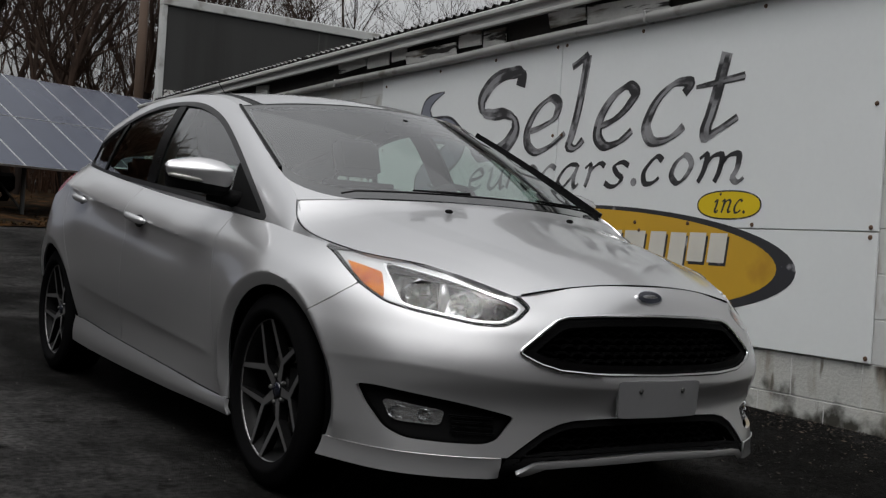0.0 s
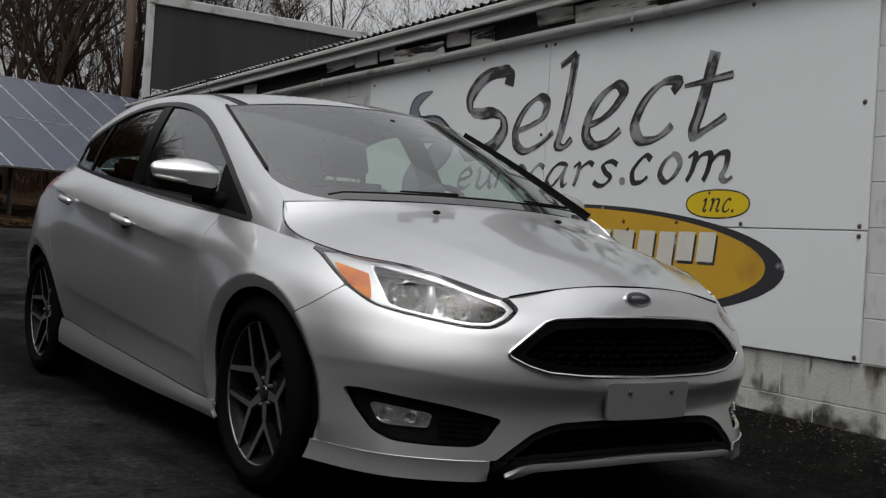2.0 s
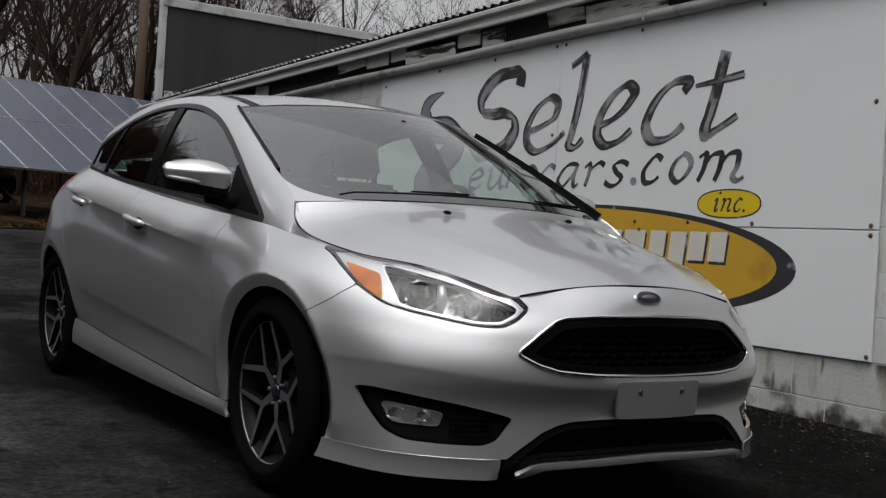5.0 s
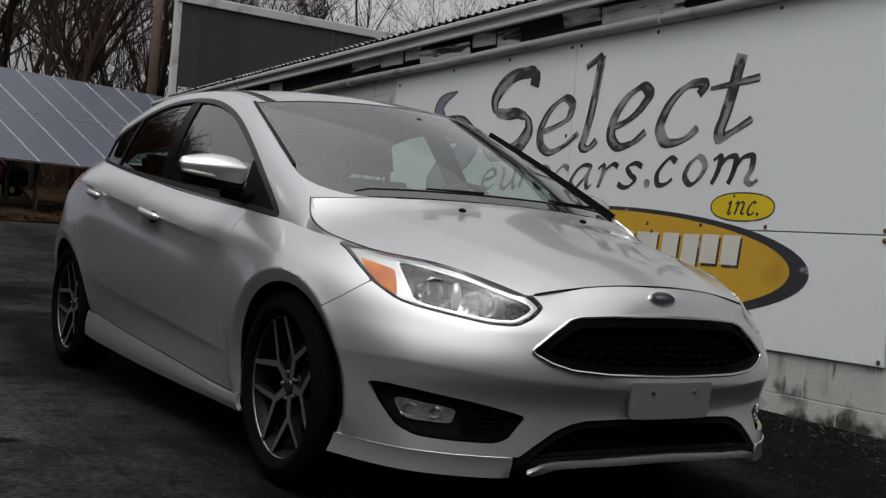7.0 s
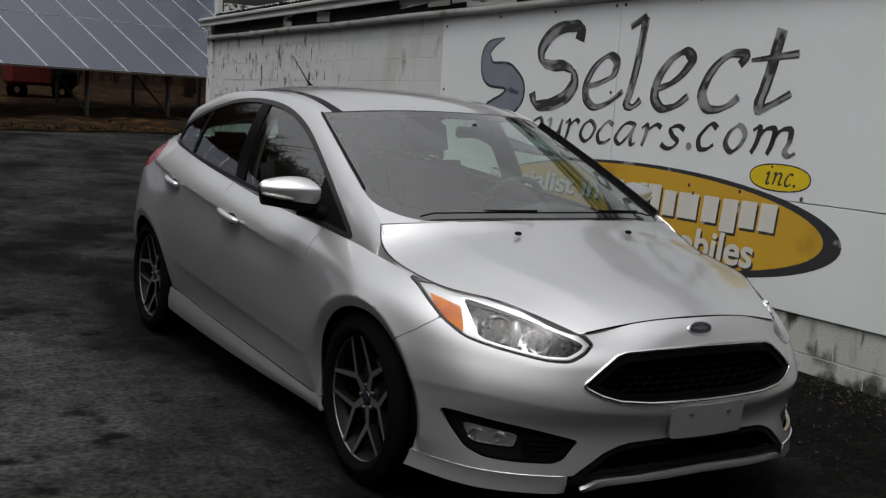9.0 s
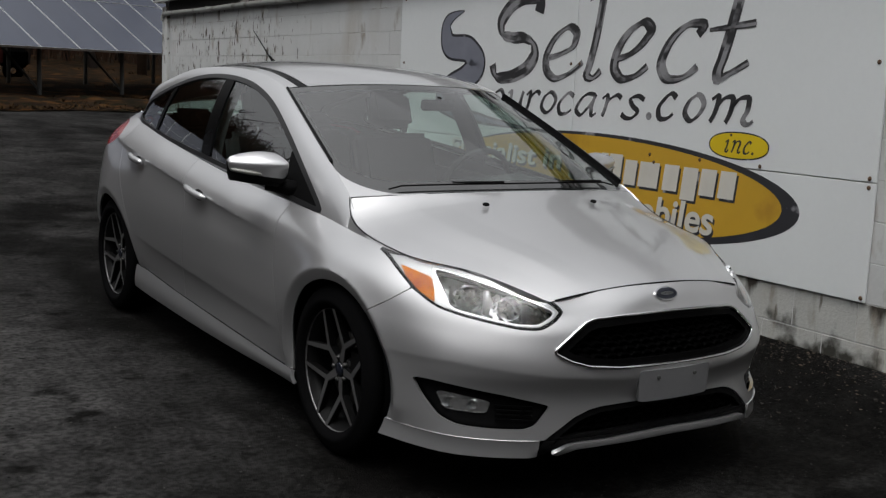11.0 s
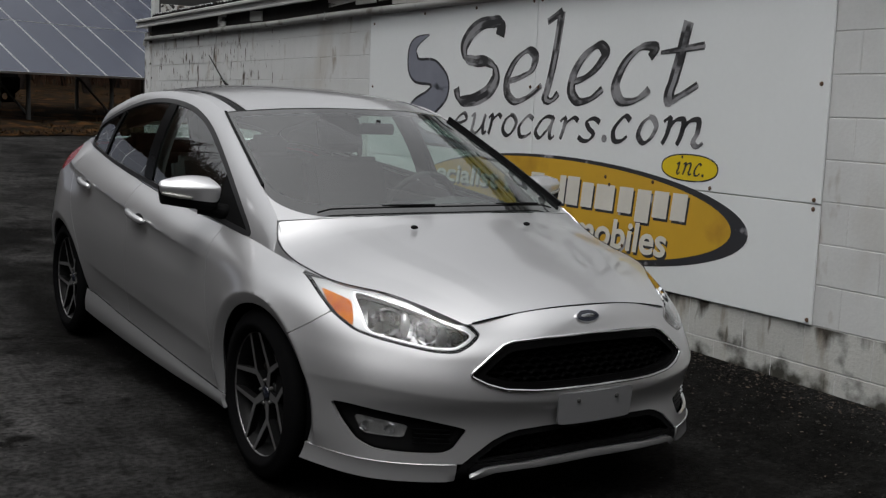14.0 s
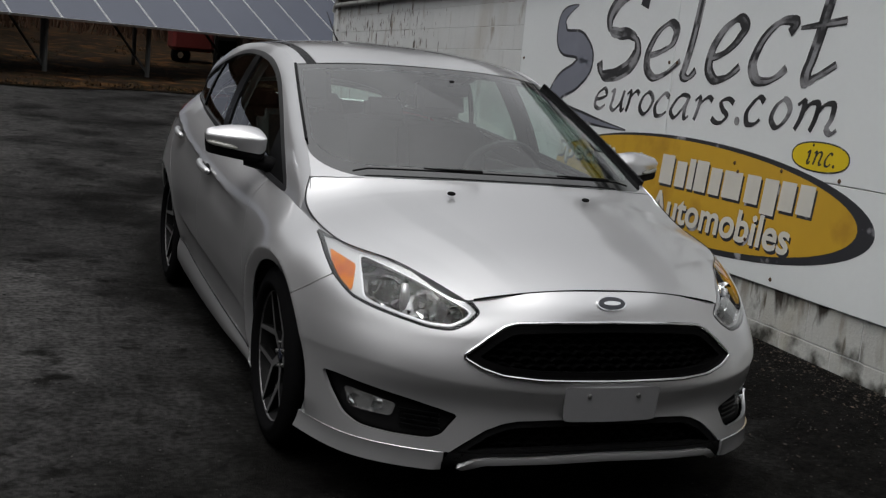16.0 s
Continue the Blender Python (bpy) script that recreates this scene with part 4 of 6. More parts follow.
def pressed(P):
    """The pressed lines along the doors: a sharp shoulder line through the handles and a hollow above the sill."""
    Y, Z = P[..., 1], P[..., 2]
    on = np.clip((Y - .42) / .5, 0, 1) * np.clip((3.0 - Y) / .4, 0, 1) * (P[..., 0] > .6)
    d = Z - (.700 + .104 * Y)
    P[..., 0] += on * .013 * np.where(d > 0, np.clip(1 - d / .11, 0, 1), np.exp(np.minimum(d, 0) / .016) - .35 * np.exp(-((d + .07) / .05) ** 2))
    lower = Z - (.335 + .075 * Y)
    door = np.clip((Y - .46) / .12, 0, 1) * np.clip((2.25 - Y) / .3, 0, 1) * (P[..., 0] > .6)
    P[..., 0] += door * .005 * np.where(lower > 0, np.exp(-np.maximum(lower, 0) / .05), np.exp(np.minimum(lower, 0) / .02))
    return P


G = pressed(flared(G))
# the bumper's edge below the grille: fuller above, hollow below
dz = G[..., 2] - (.444 + .050 * np.clip(G[..., 0] / .74, 0, 1) ** 1.5)
fold = np.where(dz > 0, .005 * np.exp(-(dz / .09) ** 2), .005 - .010 * (1 - np.exp(np.minimum(dz, 0) / .035))) * np.exp(-(np.minimum(dz, 0) / .115) ** 2) * np.clip((-.25 - G[..., 1]) / .2, 0, 1)
G = G * (1 - fold[..., None]) + inset(G, -1.0) * fold[..., None]
# the body kit below it stands proud: a ledge on top and a hollow face
gv = np.linspace(0, 1, G0.shape[0])[:, None, None]
nose = np.clip((-.10 - G0[..., 1:2]) / .25, 0, 1) * np.clip((G0[..., :1] - .47) / .05, 0, 1)
swell = .006 - .002 * nose + .008 * np.sin(gv * math.pi) * (1 - nose) + nose * .014 * (1 - gv) ** 1.5
G0 = inset(G0, -1.0) * swell + G0 * (1 - swell)


def fields(P):
    X, Y, Z = P[..., 0], P[..., 1], P[..., 2]
    f = {}
    f["arch"] = np.minimum.reduce([np.where(X > .55, np.hypot((Y - hy + .02) / 1.055, Z - hz) - ARCH, 1) for hy, hz in HUBS])
    front = Y < -.18
    f["lamp"] = np.where(front, inside(HEADLIGHT, X, Z), -1)
    f["grille"] = np.where(front, inside(GRILLE, X, Z), -1)
    f["fog"] = np.where(front, inside(FOG, X, Z), -1)
    f["intake"] = np.where(front, inside(INTAKE, X, Z), -1)
    f["blade"] = np.where(front, inside(BLADE, X, Z), -1)
    f["bumper"] = ahead_of([(-.23, .10), (-.25, .585), (-.278, .606), (-.35, .655), (-.394, .694), (-.43, .75), (-.47, .9)], Y, Z)
    f["door1"] = ahead_of([(.43, .1), (.43, .30), (.46, .55), (.50, .80), (.50, 1.4)], Y, Z)
    f["door2"] = ahead_of([(1.52, .1), (1.52, .35), (1.45, .56), (1.42, .75), (1.47, .90), (1.50, 1.4)], Y, Z)
    f["door3"] = ahead_of([(2.24, .1), (2.25, .35), (2.26, .55), (2.40, .78), (2.50, .95), (2.55, 1.4)], Y, Z)
    f["tail"] = np.minimum(inside(TAIL_LAMP, Y, Z), X - .46)
    f["rear"] = ahead_of([(3.0, .1), (3.0, .6), (3.05, .68), (3.4, .72), (3.6, 1.2)], Y, Z)
    return f


# outlines seen from the front: half-width and height
HEADLIGHT = rounded([(.752, .812), (.70, .812), (.612, .785), (.55, .762), (.50, .737), (.44, .706), (.412, .672), (.448, .640), (.497, .615), (.56, .614), (.625, .626), (.69, .640), (.735, .657), (.765, .70), (.772, .75), (.765, .815)], tight=.7)
GRILLE = [(-.2, .662), (.0, .662), (.20, .659), (.315, .651), (.35, .640), (.40, .606), (.464, .556), (.470, .548), (.462, .541), (.42, .519), (.36, .502), (.25, .494), (0, .490), (-.2, .490)]
FOG = rounded([(.800, .418), (.77, .420), (.715, .412), (.59, .392), (.50, .372), (.466, .362), (.488, .332), (.51, .300), (.542, .285), (.64, .283), (.72, .286), (.755, .306), (.782, .363)], tight=.75)
INTAKE = [(-.2, .362), (0, .362), (.20, .360), (.29, .356), (.335, .346), (.385, .324), (.445, .280), (.490, .243), (.502, .215), (.498, .17), (.475, .17), (.466, .205), (.42, .240), (.37, .249), (.2, .256), (0, .260), (-.2, .260)]
BLADE = [(-.2, .2585), (0, .2585), (.2, .2545), (.37, .2475), (.418, .2385), (.464, .204), (.445, .197), (.39, .224), (.3, .231), (0, .235), (-.2, .235)]
TAIL_LAMP = rounded([(2.66, .990), (2.76, 1.062), (3.2, 1.085), (3.6, 1.085), (3.6, .90), (3.0, .895), (2.80, .935)], tight=.8)

F, F0 = fields(G), fields(G0)
holes = np.minimum.reduce([-F["lamp"], -F["grille"], -F["fog"], -F["intake"], F["arch"]])
bumper = panel("front_bumper", [clip(G, np.minimum(F["bumper"], holes) - GAP)], PAINT, car, both=True)
lips = [clip(G0, np.minimum.reduce([F0["bumper"], F0["arch"], -F0["intake"], -(.50 - G0[..., 0])]) - GAP / 2)]
for side in (-1, 1):
    panel("bumper_lip", lips, PAINT, bumper, side=side, lip=.008)
panel("bumper_blade", [clip(G0 - (0, .012, 0), F0["blade"])], PAINT, bumper, both=True, lip=.05)
for side, s in ((-1, "right"), (1, "left")):
    panel("fender", [clip(G, np.minimum.reduce([-F["bumper"], F["door1"], F["arch"], -F["lamp"]]) - GAP)], PAINT, car, side=side)
    doors = [("front_door", -F["door1"], F["door2"]), ("rear_door", -F["door2"], F["door3"])]
    for nm, a, b in doors:
        panel(nm, [clip(G, np.minimum.reduce([a, b, F["arch"]]) - GAP)], PAINT, car, side=side)
    panel("rear_quarter", [clip(G, np.minimum.reduce([-F["door3"], F["rear"], F["arch"], -F["tail"]]) - GAP)], PAINT, car, side=side)
    panel("side_skirt", [clip(G0, np.minimum.reduce([F0["arch"], -F0["bumper"], ahead_of([(2.6, 0), (2.6, 1)], G0[..., 1], G0[..., 2])]) - GAP / 2)], PAINT, car, side=side, lip=.015)
    # dark tube added under the doors in place of the gap's shade
    sill = [p for p in G[0] if .40 < p[1] < 2.25 and p[0] > .5]
    part("sill_gap_line", add_tube(bmesh.new(), [(p[0] * side + .001 * side, p[1], p[2]) for p in sill[::4]], .0032, 6), BLACK_TRIM, car, "dark tube standing for the shaded gap between doors and sill", smooth=60)
    panel("tail_light", [clip(inset(G, .004), F["tail"] - .001)], RED_LENS, car, "red tail lamp lens", side=side, lip=.03)
panel("rear_bumper", [clip(G, np.minimum.reduce([-F["rear"], F["arch"], -F["tail"]]) - GAP), clip(G0, np.minimum(-ahead_of([(2.9, 0), (2.9, 1)], G0[..., 1], G0[..., 2]), F0["arch"]) - GAP)], PAINT, car, both=True)
# near-black shell added behind the gaps and openings to stand for their shade
shell_keep = np.minimum.reduce([F["arch"], -F["lamp"], -F["grille"] , -F["fog"], -F["intake"]]) + .004
panel("gap_shade_shell", [clip(inset(G, .016), shell_keep), clip(inset(G0, .02), np.minimum(F0["arch"], -F0["intake"]) + .004)], DEEP, car, both=True, lip=0)

# bonnet, cabin sides, screen, roof, tailgate
HG, SG, WG, RG = hood_grid(), side_grid(), screen_grid(), roof_grid()
k = np.linspace(-1, 1, HG.shape[1])[None, :] * np.ones((HG.shape[0], 1))
rows_v = np.linspace(0, 1, HG.shape[0])[:, None]
ridge = np.clip(1 - abs(abs(k) - (.66 + .02 * rows_v)) / .17, 0, 1) * .0055 * np.clip(rows_v * 4, 0, 1) * np.clip((1 - rows_v) * 5, 0, 1)
HG[..., 2] += ridge
edge_gap = .0045
# painted corner between the fender's top, the bonnet's side and the foot of the pillar
for side in (-1, 1):
    edge_line = np.array([q * (abs(q[0]) / q[0] * side, 1, 1) for q in HG[int(HG.shape[0] * .60):, -1]])
    edge_line = edge_line[edge_line[:, 1] < .125]
    under = np.stack([side * np.interp(edge_line[:, 1], G[-1, 60:260, 1], G[-1, 60:260, 0]), edge_line[:, 1], np.interp(edge_line[:, 1], G[-1, 60:260, 1], G[-1, 60:260, 2])], -1)
    steps = np.linspace(0, 1, 7)[:, None, None]
    fill = (under - (side * .004, 0, .004))[None] * (1 - steps) + (edge_line - (side * .005, -.004, .003))[None] * steps
    part("fender_corner", sheet(fill), PAINT, car, smooth=60)
hood_keep = np.minimum.reduce([(1 - abs(k)) * .7, (rows_v + 0 * k) * .8 + .0035, (1 - rows_v + 0 * k) * .8]) - edge_gap
panel("bonnet", [clip(HG, hood_keep)], PAINT, car, lip=.05, flip_ref=.2)
# dark tubes added along the bonnet's edges to draw its shaded gaps
part("bonnet_gap_line", add_tube(bmesh.new(), [tuple(p) for p in HG[0, 3:-3]], .0034, 6), BLACK_TRIM, car, "dark tube standing for the shaded gap at the bonnet edge", smooth=60)
for col in (0, -1):
    part("bonnet_gap_line", add_tube(bmesh.new(), [tuple(p) for p in HG[30:, col]], .0016, 6), BLACK_TRIM, car, "dark tube standing for the shaded gap at the bonnet edge", smooth=60)

# cabin side: pillars and rails round the window, dark trim, panes
WINDOW = [(.225, .857), (.425, .975), (.662, 1.108), (.897, 1.224), (1.06, 1.289), (1.25, 1.340), (1.44, 1.362), (1.68, 1.367), (1.90, 1.349), (2.15, 1.295), (2.40, 1.228), (2.55, 1.165), (2.61, 1.11), (2.58, 1.082),
          (2.41, 1.052), (1.91, 1.009), (1.19, .952), (.76, .915), (.44, .878)]
SY, SZ = SG[..., 1], SG[..., 2]
win = inside(rounded(WINDOW, n=4, tight=.55), SY, SZ)
b_front, b_rear = ahead_of([(1.345, .95), (1.360, .994), (1.447, 1.332), (1.457, 1.37)], SY, SZ), ahead_of([(1.46, .95), (1.475, .993), (1.549, 1.338), (1.556, 1.37)], SY, SZ)
c_line, sail = ahead_of([(2.22, .98), (2.194, 1.054), (2.102, 1.303), (2.08, 1.37)], SY, SZ), ahead_of([(.58, .86), (.60, .95), (.66, 1.08), (.72, 1.3)], SY, SZ)
for side in (-1, 1):
    panel("cabin_frame", [clip(SG, -win)], PAINT, car, side=side, lip=.01, flip_ref=1.0)
    seal = np.minimum(win, .020 - win)
    panel("window_seal", [clip(inset(SG, -.002), seal)], GREY_TRIM, car, "dark window surround", side=side, lip=.008, flip_ref=1.0)
    panel("door_pillar", [clip(inset(SG, .001), np.minimum.reduce([win - .019, -b_front, b_rear]))], BLACK_TRIM, car, "gloss black door pillar", side=side, lip=.01, flip_ref=1.0)
    panel("mirror_sail", [clip(inset(SG, .001), np.minimum(win - .019, sail))], BLACK_PLASTIC, car, "black corner piece behind the mirror", side=side, lip=.01, flip_ref=1.0)
    panel("quarter_divider", [clip(inset(SG, .001), np.minimum.reduce([win - .019, .020 - abs(c_line)]))], BLACK_TRIM, car, side=side, lip=.01, flip_ref=1.0)
    for nm, f in (("front_window", np.minimum(-sail, b_front)), ("rear_window", np.minimum(-b_rear, c_line - .019)), ("quarter_window", -c_line - .019)):
        pane = panel(nm, [clip(inset(SG, .007), np.minimum(win - .019, f))], SIDE_GLASS, car, side=side, lip=0, flip_ref=1.0)
        pane.visible_shadow = False

# windscreen with its dark border
ws = np.linspace(-1, 1, WG.shape[1])[None, :] + 0 * WG[..., 0]
wv = np.linspace(0, 1, WG.shape[0])[:, None] + 0 * WG[..., 0]
pane_field = np.minimum.reduce([(.960 - abs(ws)) * .65, (wv - .085) * .9, (.94 - wv) * .9])
# the pane's lower corners are rounded, the wall-side one more tightly
turn = np.where(WG[..., 0] < 0, .30, .15)
cx, cz = (abs(ws) - (.960 - turn)) * .65, ((.085 + turn * .722) - wv) * .9
pane_field = np.where((cx > 0) & (cz > 0), .65 * turn - np.hypot(cx, cz), pane_field)
outer_field = np.minimum.reduce([(.994 - abs(ws)) * .65, (wv - .004) * .9, (.996 - wv) * .9])
ox, oz = (abs(ws) - (.994 - turn)) * .65, ((.004 + turn * .722) - wv) * .9
outer_field = np.where((ox > 0) & (oz > 0), .65 * turn - np.hypot(ox, oz), outer_field)
for side in (-1, 1):
    panel("pillar_foot", [clip(inset(WG, .001), np.minimum.reduce([-outer_field, ws * side - .6, .34 - wv]))], PAINT, car, lip=.008, flip_ref=.6)
screen = panel("windscreen", [clip(inset(WG, .002), pane_field)], SCREEN_GLASS, car, "green-tinted windscreen", lip=0, flip_ref=.6)
screen.visible_shadow = False
panel("windscreen_border", [clip(inset(WG, .002), np.minimum(outer_field, -pane_field))], FRIT, car, "black border of the windscreen", lip=.01, flip_ref=.6)
rs = np.linspace(-1, 1, RG.shape[1])[None, :] + 0 * RG[..., 0]
panel("roof", [clip(RG, .862 - abs(rs))], PAINT, car, lip=.008, flip_ref=1.0)
for side in (-1, 1):
    half = RG[:, RG.shape[1] // 2:]
    hs = rs[:, rs.shape[1] // 2:]
    panel("roof_moulding", [clip(inset(half, .003), np.minimum(hs - .858, .928 - hs))], BLACK_TRIM, car, "dark roof moulding strip", side=side, lip=.006, flip_ref=1.0)
    panel("roof_rail", [clip(half, hs - .924)], PAINT, car, side=side, lip=.006, flip_ref=1.0)

# tailgate with its pane
last = RG[-1]
tg_low = np.stack([last[:, 0], np.interp(abs(last[:, 0]), [0, .47, .62], [3.20, 3.11, 2.92]), np.full(len(last), 1.09)], -1)
tv = np.linspace(0, 1, 24)[:, None, None]
TG = last[None] * (1 - tv) + tg_low[None] * tv
tpane = np.minimum.reduce([.46 - abs(TG[..., 0]), (tv[..., 0] - .16) * .25 + 0 * TG[..., 0], (.88 - tv[..., 0]) * .25 + 0 * TG[..., 0]])
panel("tailgate", [clip(TG, -tpane)], PAINT, car, lip=.008, flip_ref=1.0)
panel("rear_screen", [clip(inset(TG, .004), tpane)], SIDE_GLASS, car, lip=0, flip_ref=1.0).visible_shadow = False
row_h, row_w = HG[-1], WG[0]
sh, sw = np.linspace(-1, 1, len(row_h)), np.linspace(-1, 1, len(row_w))
row_w = np.stack([np.interp(sh, sw, row_w[:, c]) for c in range(3)], -1)
cv = np.linspace(0, 1, 6)[:, None, None]
CW = row_h[None] * (1 - cv) + row_w[None] * cv - np.array((0, 0, .004))
part("cowl", sheet(CW), BLACK_PLASTIC, car, smooth=60)

# lamps
AMBER_ZONE = rounded([(.754, .772), (.725, .757), (.702, .745), (.733, .672), (.757, .687), (.765, .725)], tight=.85)
LX, LZ = G[..., 0], G[..., 2]


def dense(P, n=3):
    """The grid with n times as many lines both ways."""
    for axis in (0, 1):
        k = np.linspace(0, P.shape[axis] - 1, (P.shape[axis] - 1) * n + 1)
        lo = np.minimum(k.astype(int), P.shape[axis] - 2)
        w = (k - lo).reshape((-1, 1, 1) if axis == 0 else (1, -1, 1))
        P = np.take(P, lo, axis) * (1 - w) + np.take(P, lo + 1, axis) * w
    return P


near_lamp = F["lamp"] > -.03
lr, lc = np.nonzero(near_lamp.any(1))[0], np.nonzero(near_lamp.any(0))[0]


def lamp_skin(d):
    return dense(inset(G, d)[lr[0]:lr[-1] + 1, lc[0]:lc[-1] + 1], 4)


HX, HZ = lamp_skin(0)[..., 0], lamp_skin(0)[..., 2]
lamp = inside(HEADLIGHT, HX, HZ)
edges = [lamp - .013, inside(np.array(HEADLIGHT) - (.004, .034), HX, HZ) + .004, .704 - HX - .20 * (HZ - .69)]
bowl = -.007 * np.log(sum(np.exp(-np.clip(e, -.3, .3) / .007) for e in edges))
amber = inside(AMBER_ZONE, HX, HZ)
under = inside(np.array(HEADLIGHT) - (.002, .014), HX, HZ)


def skin_at(P, x, z, ymax=-.18):
    """The place on the nose at a half-width and height."""
    pts = P.reshape(-1, 3)
    pts = pts[pts[:, 1] < ymax]
    return pts[np.argmin((pts[:, 0] - x) ** 2 + (pts[:, 2] - z) ** 2)]


BEHIND = inset(G, .017)
for side in (-1, 1):
    light = panel("headlight", [clip(lamp_skin(.001), lamp - .0015)], LENS, car, "clear headlight lens over chrome and amber", side=side, lip=0)
    light.visible_shadow = False
    panel("surround", [clip(lamp_skin(.004), np.minimum(lamp, .009 - lamp))], BLACK_TRIM, light, "black headlight edge", side=side, lip=.01)
    panel("brow", [clip(lamp_skin(.005), np.minimum.reduce([lamp - .008, -under]))], GREY_TRIM, light, "dark upper edge of the lamp", side=side, lip=.006)
    panel("bezel", [clip(lamp_skin(.010), np.minimum.reduce([lamp - .008, -bowl, -amber]))], CHROME_SATIN, light, "satin chrome headlight bezel", side=side, lip=.004)
    panel("amber_reflector", [clip(lamp_skin(.008), np.minimum(amber, lamp - .010))], AMBER, light, "amber side reflector", side=side, lip=.01)
    panel("bowl_edge", [clip(lamp_skin(.008), np.minimum(bowl, .0045 - bowl))], CHROME, light, side=side, lip=.012)
    panel("housing", [clip(lamp_skin(.075), lamp + .02)], LAMP_INNER, light, side=side, lip=0)
    for x, z, r, mat, turns in ((.650, .682, .046, LAMP_SHELL, 11), (.563, .664, .041, LAMP_SHELL, 10), (.492, .648, .026, LAMP_WARM, 9)):
        p = skin_at(G, x, z)
        aim = Matrix.Translation((p[0] * side - .028 * side, p[1] + .046, p[2])) @ Matrix.Rotation(radians(-90 + 36 * side), 4, "Z")
        bm = bmesh.new()
        add_lathe(bm, [(.006, -.040), (r * .40, -.034), (r * .72, -.018), (r * .95, .004), (r * 1.02, .014), (r * 1.06, .014), (r * 1.06, -.02)], turns, aim)
        facets = random.Random(int(x * 1000))
        for v in bm.verts:
            v.co += Vector((facets.uniform(-.005, .005), facets.uniform(-.006, .006), facets.uniform(-.005, .005)))
        # bright and dark facets picked at random imitate the reflector's glints
        for f in bm.faces:
            f.material_index = facets.choice((0, 0, 0, 1, 2))
        part("reflector", bm, [mat, ALLOY_DARK, CHROME_SATIN], light)
        bm = bmesh.new()
        add_lathe(bm, [(0, .010), (r * .20, .008), (r * .26, -.004), (r * .26, -.03)], 16, aim)
        part("bulb_shield", bm, ALLOY_DARK, light, smooth=40)
    for x, z, h, mat in ((.607, .674, .040, CHROME_SATIN), (.524, .654, .030, ALLOY_DARK), (.683, .690, .030, ALLOY_DARK)):
        p = skin_at(G, x, z)
        at = Vector((p[0] * side - .018 * side, p[1] + .032, p[2]))
        part("divider", add_tube(bmesh.new(), [at + Vector((0, .01, -h)), at, at + Vector((0, .01, h))], [.010, .017, .010], 10), mat, light, smooth=50)
    # fog lamp recess
    fog = panel("fog_lamp_recess", [clip(inset(G, .022), F["fog"] + .003)], BLACK_PLASTIC, bumper, "black fog lamp recess", side=side, lip=0)
    lampf = np.where(F["fog"] > -1, inside(rounded([(.760, .383), (.632, .366), (.644, .328), (.742, .329)], tight=.85), LX, LZ), -1)
    f = panel("fog_lamp", [clip(inset(G, .008), lampf)], LENS, bumper, "clear fog lamp", side=side, lip=.012)
    f.visible_shadow = False
    panel("fog_reflector", [clip(inset(G, .018), lampf + .001)], FOG_SHELL, bumper, side=side, lip=0)
    for x, r, wide in ((.716, .021, 1.5), (.664, .017, 1.2)):
        p = skin_at(BEHIND, x, .350)
        aim = Matrix.Translation((p[0] * side, p[1], .351)) @ Matrix.Rotation(radians(-90 + 30 * side), 4, "Z") @ Matrix.Diagonal((1, wide, 1, 1))
        bm = bmesh.new()
        add_lathe(bm, [(0, -.010), (r * .35, -.008), (r * .7, -.001), (r * .92, .006)], 7, aim)
        part("fog_bowl", bm, LAMP_SHELL, bumper)
    for z in (.31, .325, .34, .355):
        pts = [skin_at(G, x, z) for x in np.linspace(.505, .615, 8)]
        pts = [(p[0] * side, p[1] + .016, z) for p in pts]
        part("fog_slat", add_tube(bmesh.new(), pts, .0035, 5), BLACK_TRIM, bumper)

# grille and intake
near = G.reshape(-1, 3)
near = near[near[:, 1] < -.3]
near = np.concatenate([near, near * (-1, 1, 1)])


def skin_y(x, z):
    """Length of the nose at a half-width and height, from a plane through the nearest places."""
    d = (near[:, 0] - x) ** 2 + (near[:, 2] - z) ** 2
    q = near[np.argsort(d)[:18]]
    a = np.linalg.lstsq(np.c_[np.ones(18), q[:, 0] - x, q[:, 2] - z], q[:, 1], rcond=None)[0]
    return a[0]


rim = np.array(GRILLE[1:-1])
along_rim = np.r_[0, np.cumsum(np.linalg.norm(np.diff(rim, axis=0), axis=1))]
rim = np.stack([np.interp(np.linspace(0, along_rim[-1], 90), along_rim, rim[:, i]) for i in (0, 1)], -1)
loop = [(x, skin_y(x, z) - .003, z) for x, z in rim] + [(-x, skin_y(x, z) - .003, z) for x, z in rim[-2::-1]]
loop.append(loop[1])
part("grille_frame", add_tube(bmesh.new(), loop, .0058, 8, cap=False), CHROME, bumper, "thin chrome grille frame", smooth=60)
panel("grille_seam", [clip(inset(G, .003), np.minimum(F["grille"] + .004, .012 - F["grille"]))], BLACK_TRIM, bumper, both=True, lip=.02)
panel("grille_rim", [clip(inset(G, .003), np.minimum(F["grille"] - .010, .028 - F["grille"]))], MESH_BLACK, bumper, both=True, lip=.03)
# near-black sheets behind the meshes, standing for the shade inside
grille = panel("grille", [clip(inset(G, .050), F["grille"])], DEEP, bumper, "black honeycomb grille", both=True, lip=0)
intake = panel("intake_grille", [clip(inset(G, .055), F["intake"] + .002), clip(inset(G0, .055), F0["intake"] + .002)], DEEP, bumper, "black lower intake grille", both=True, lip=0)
panel("intake_edge", [clip(inset(G, .006), np.minimum(F["intake"], .020 - F["intake"])), clip(inset(G0, .006), np.minimum(F0["intake"], .020 - F0["intake"]))], BLACK_PLASTIC, bumper, both=True, lip=.03)


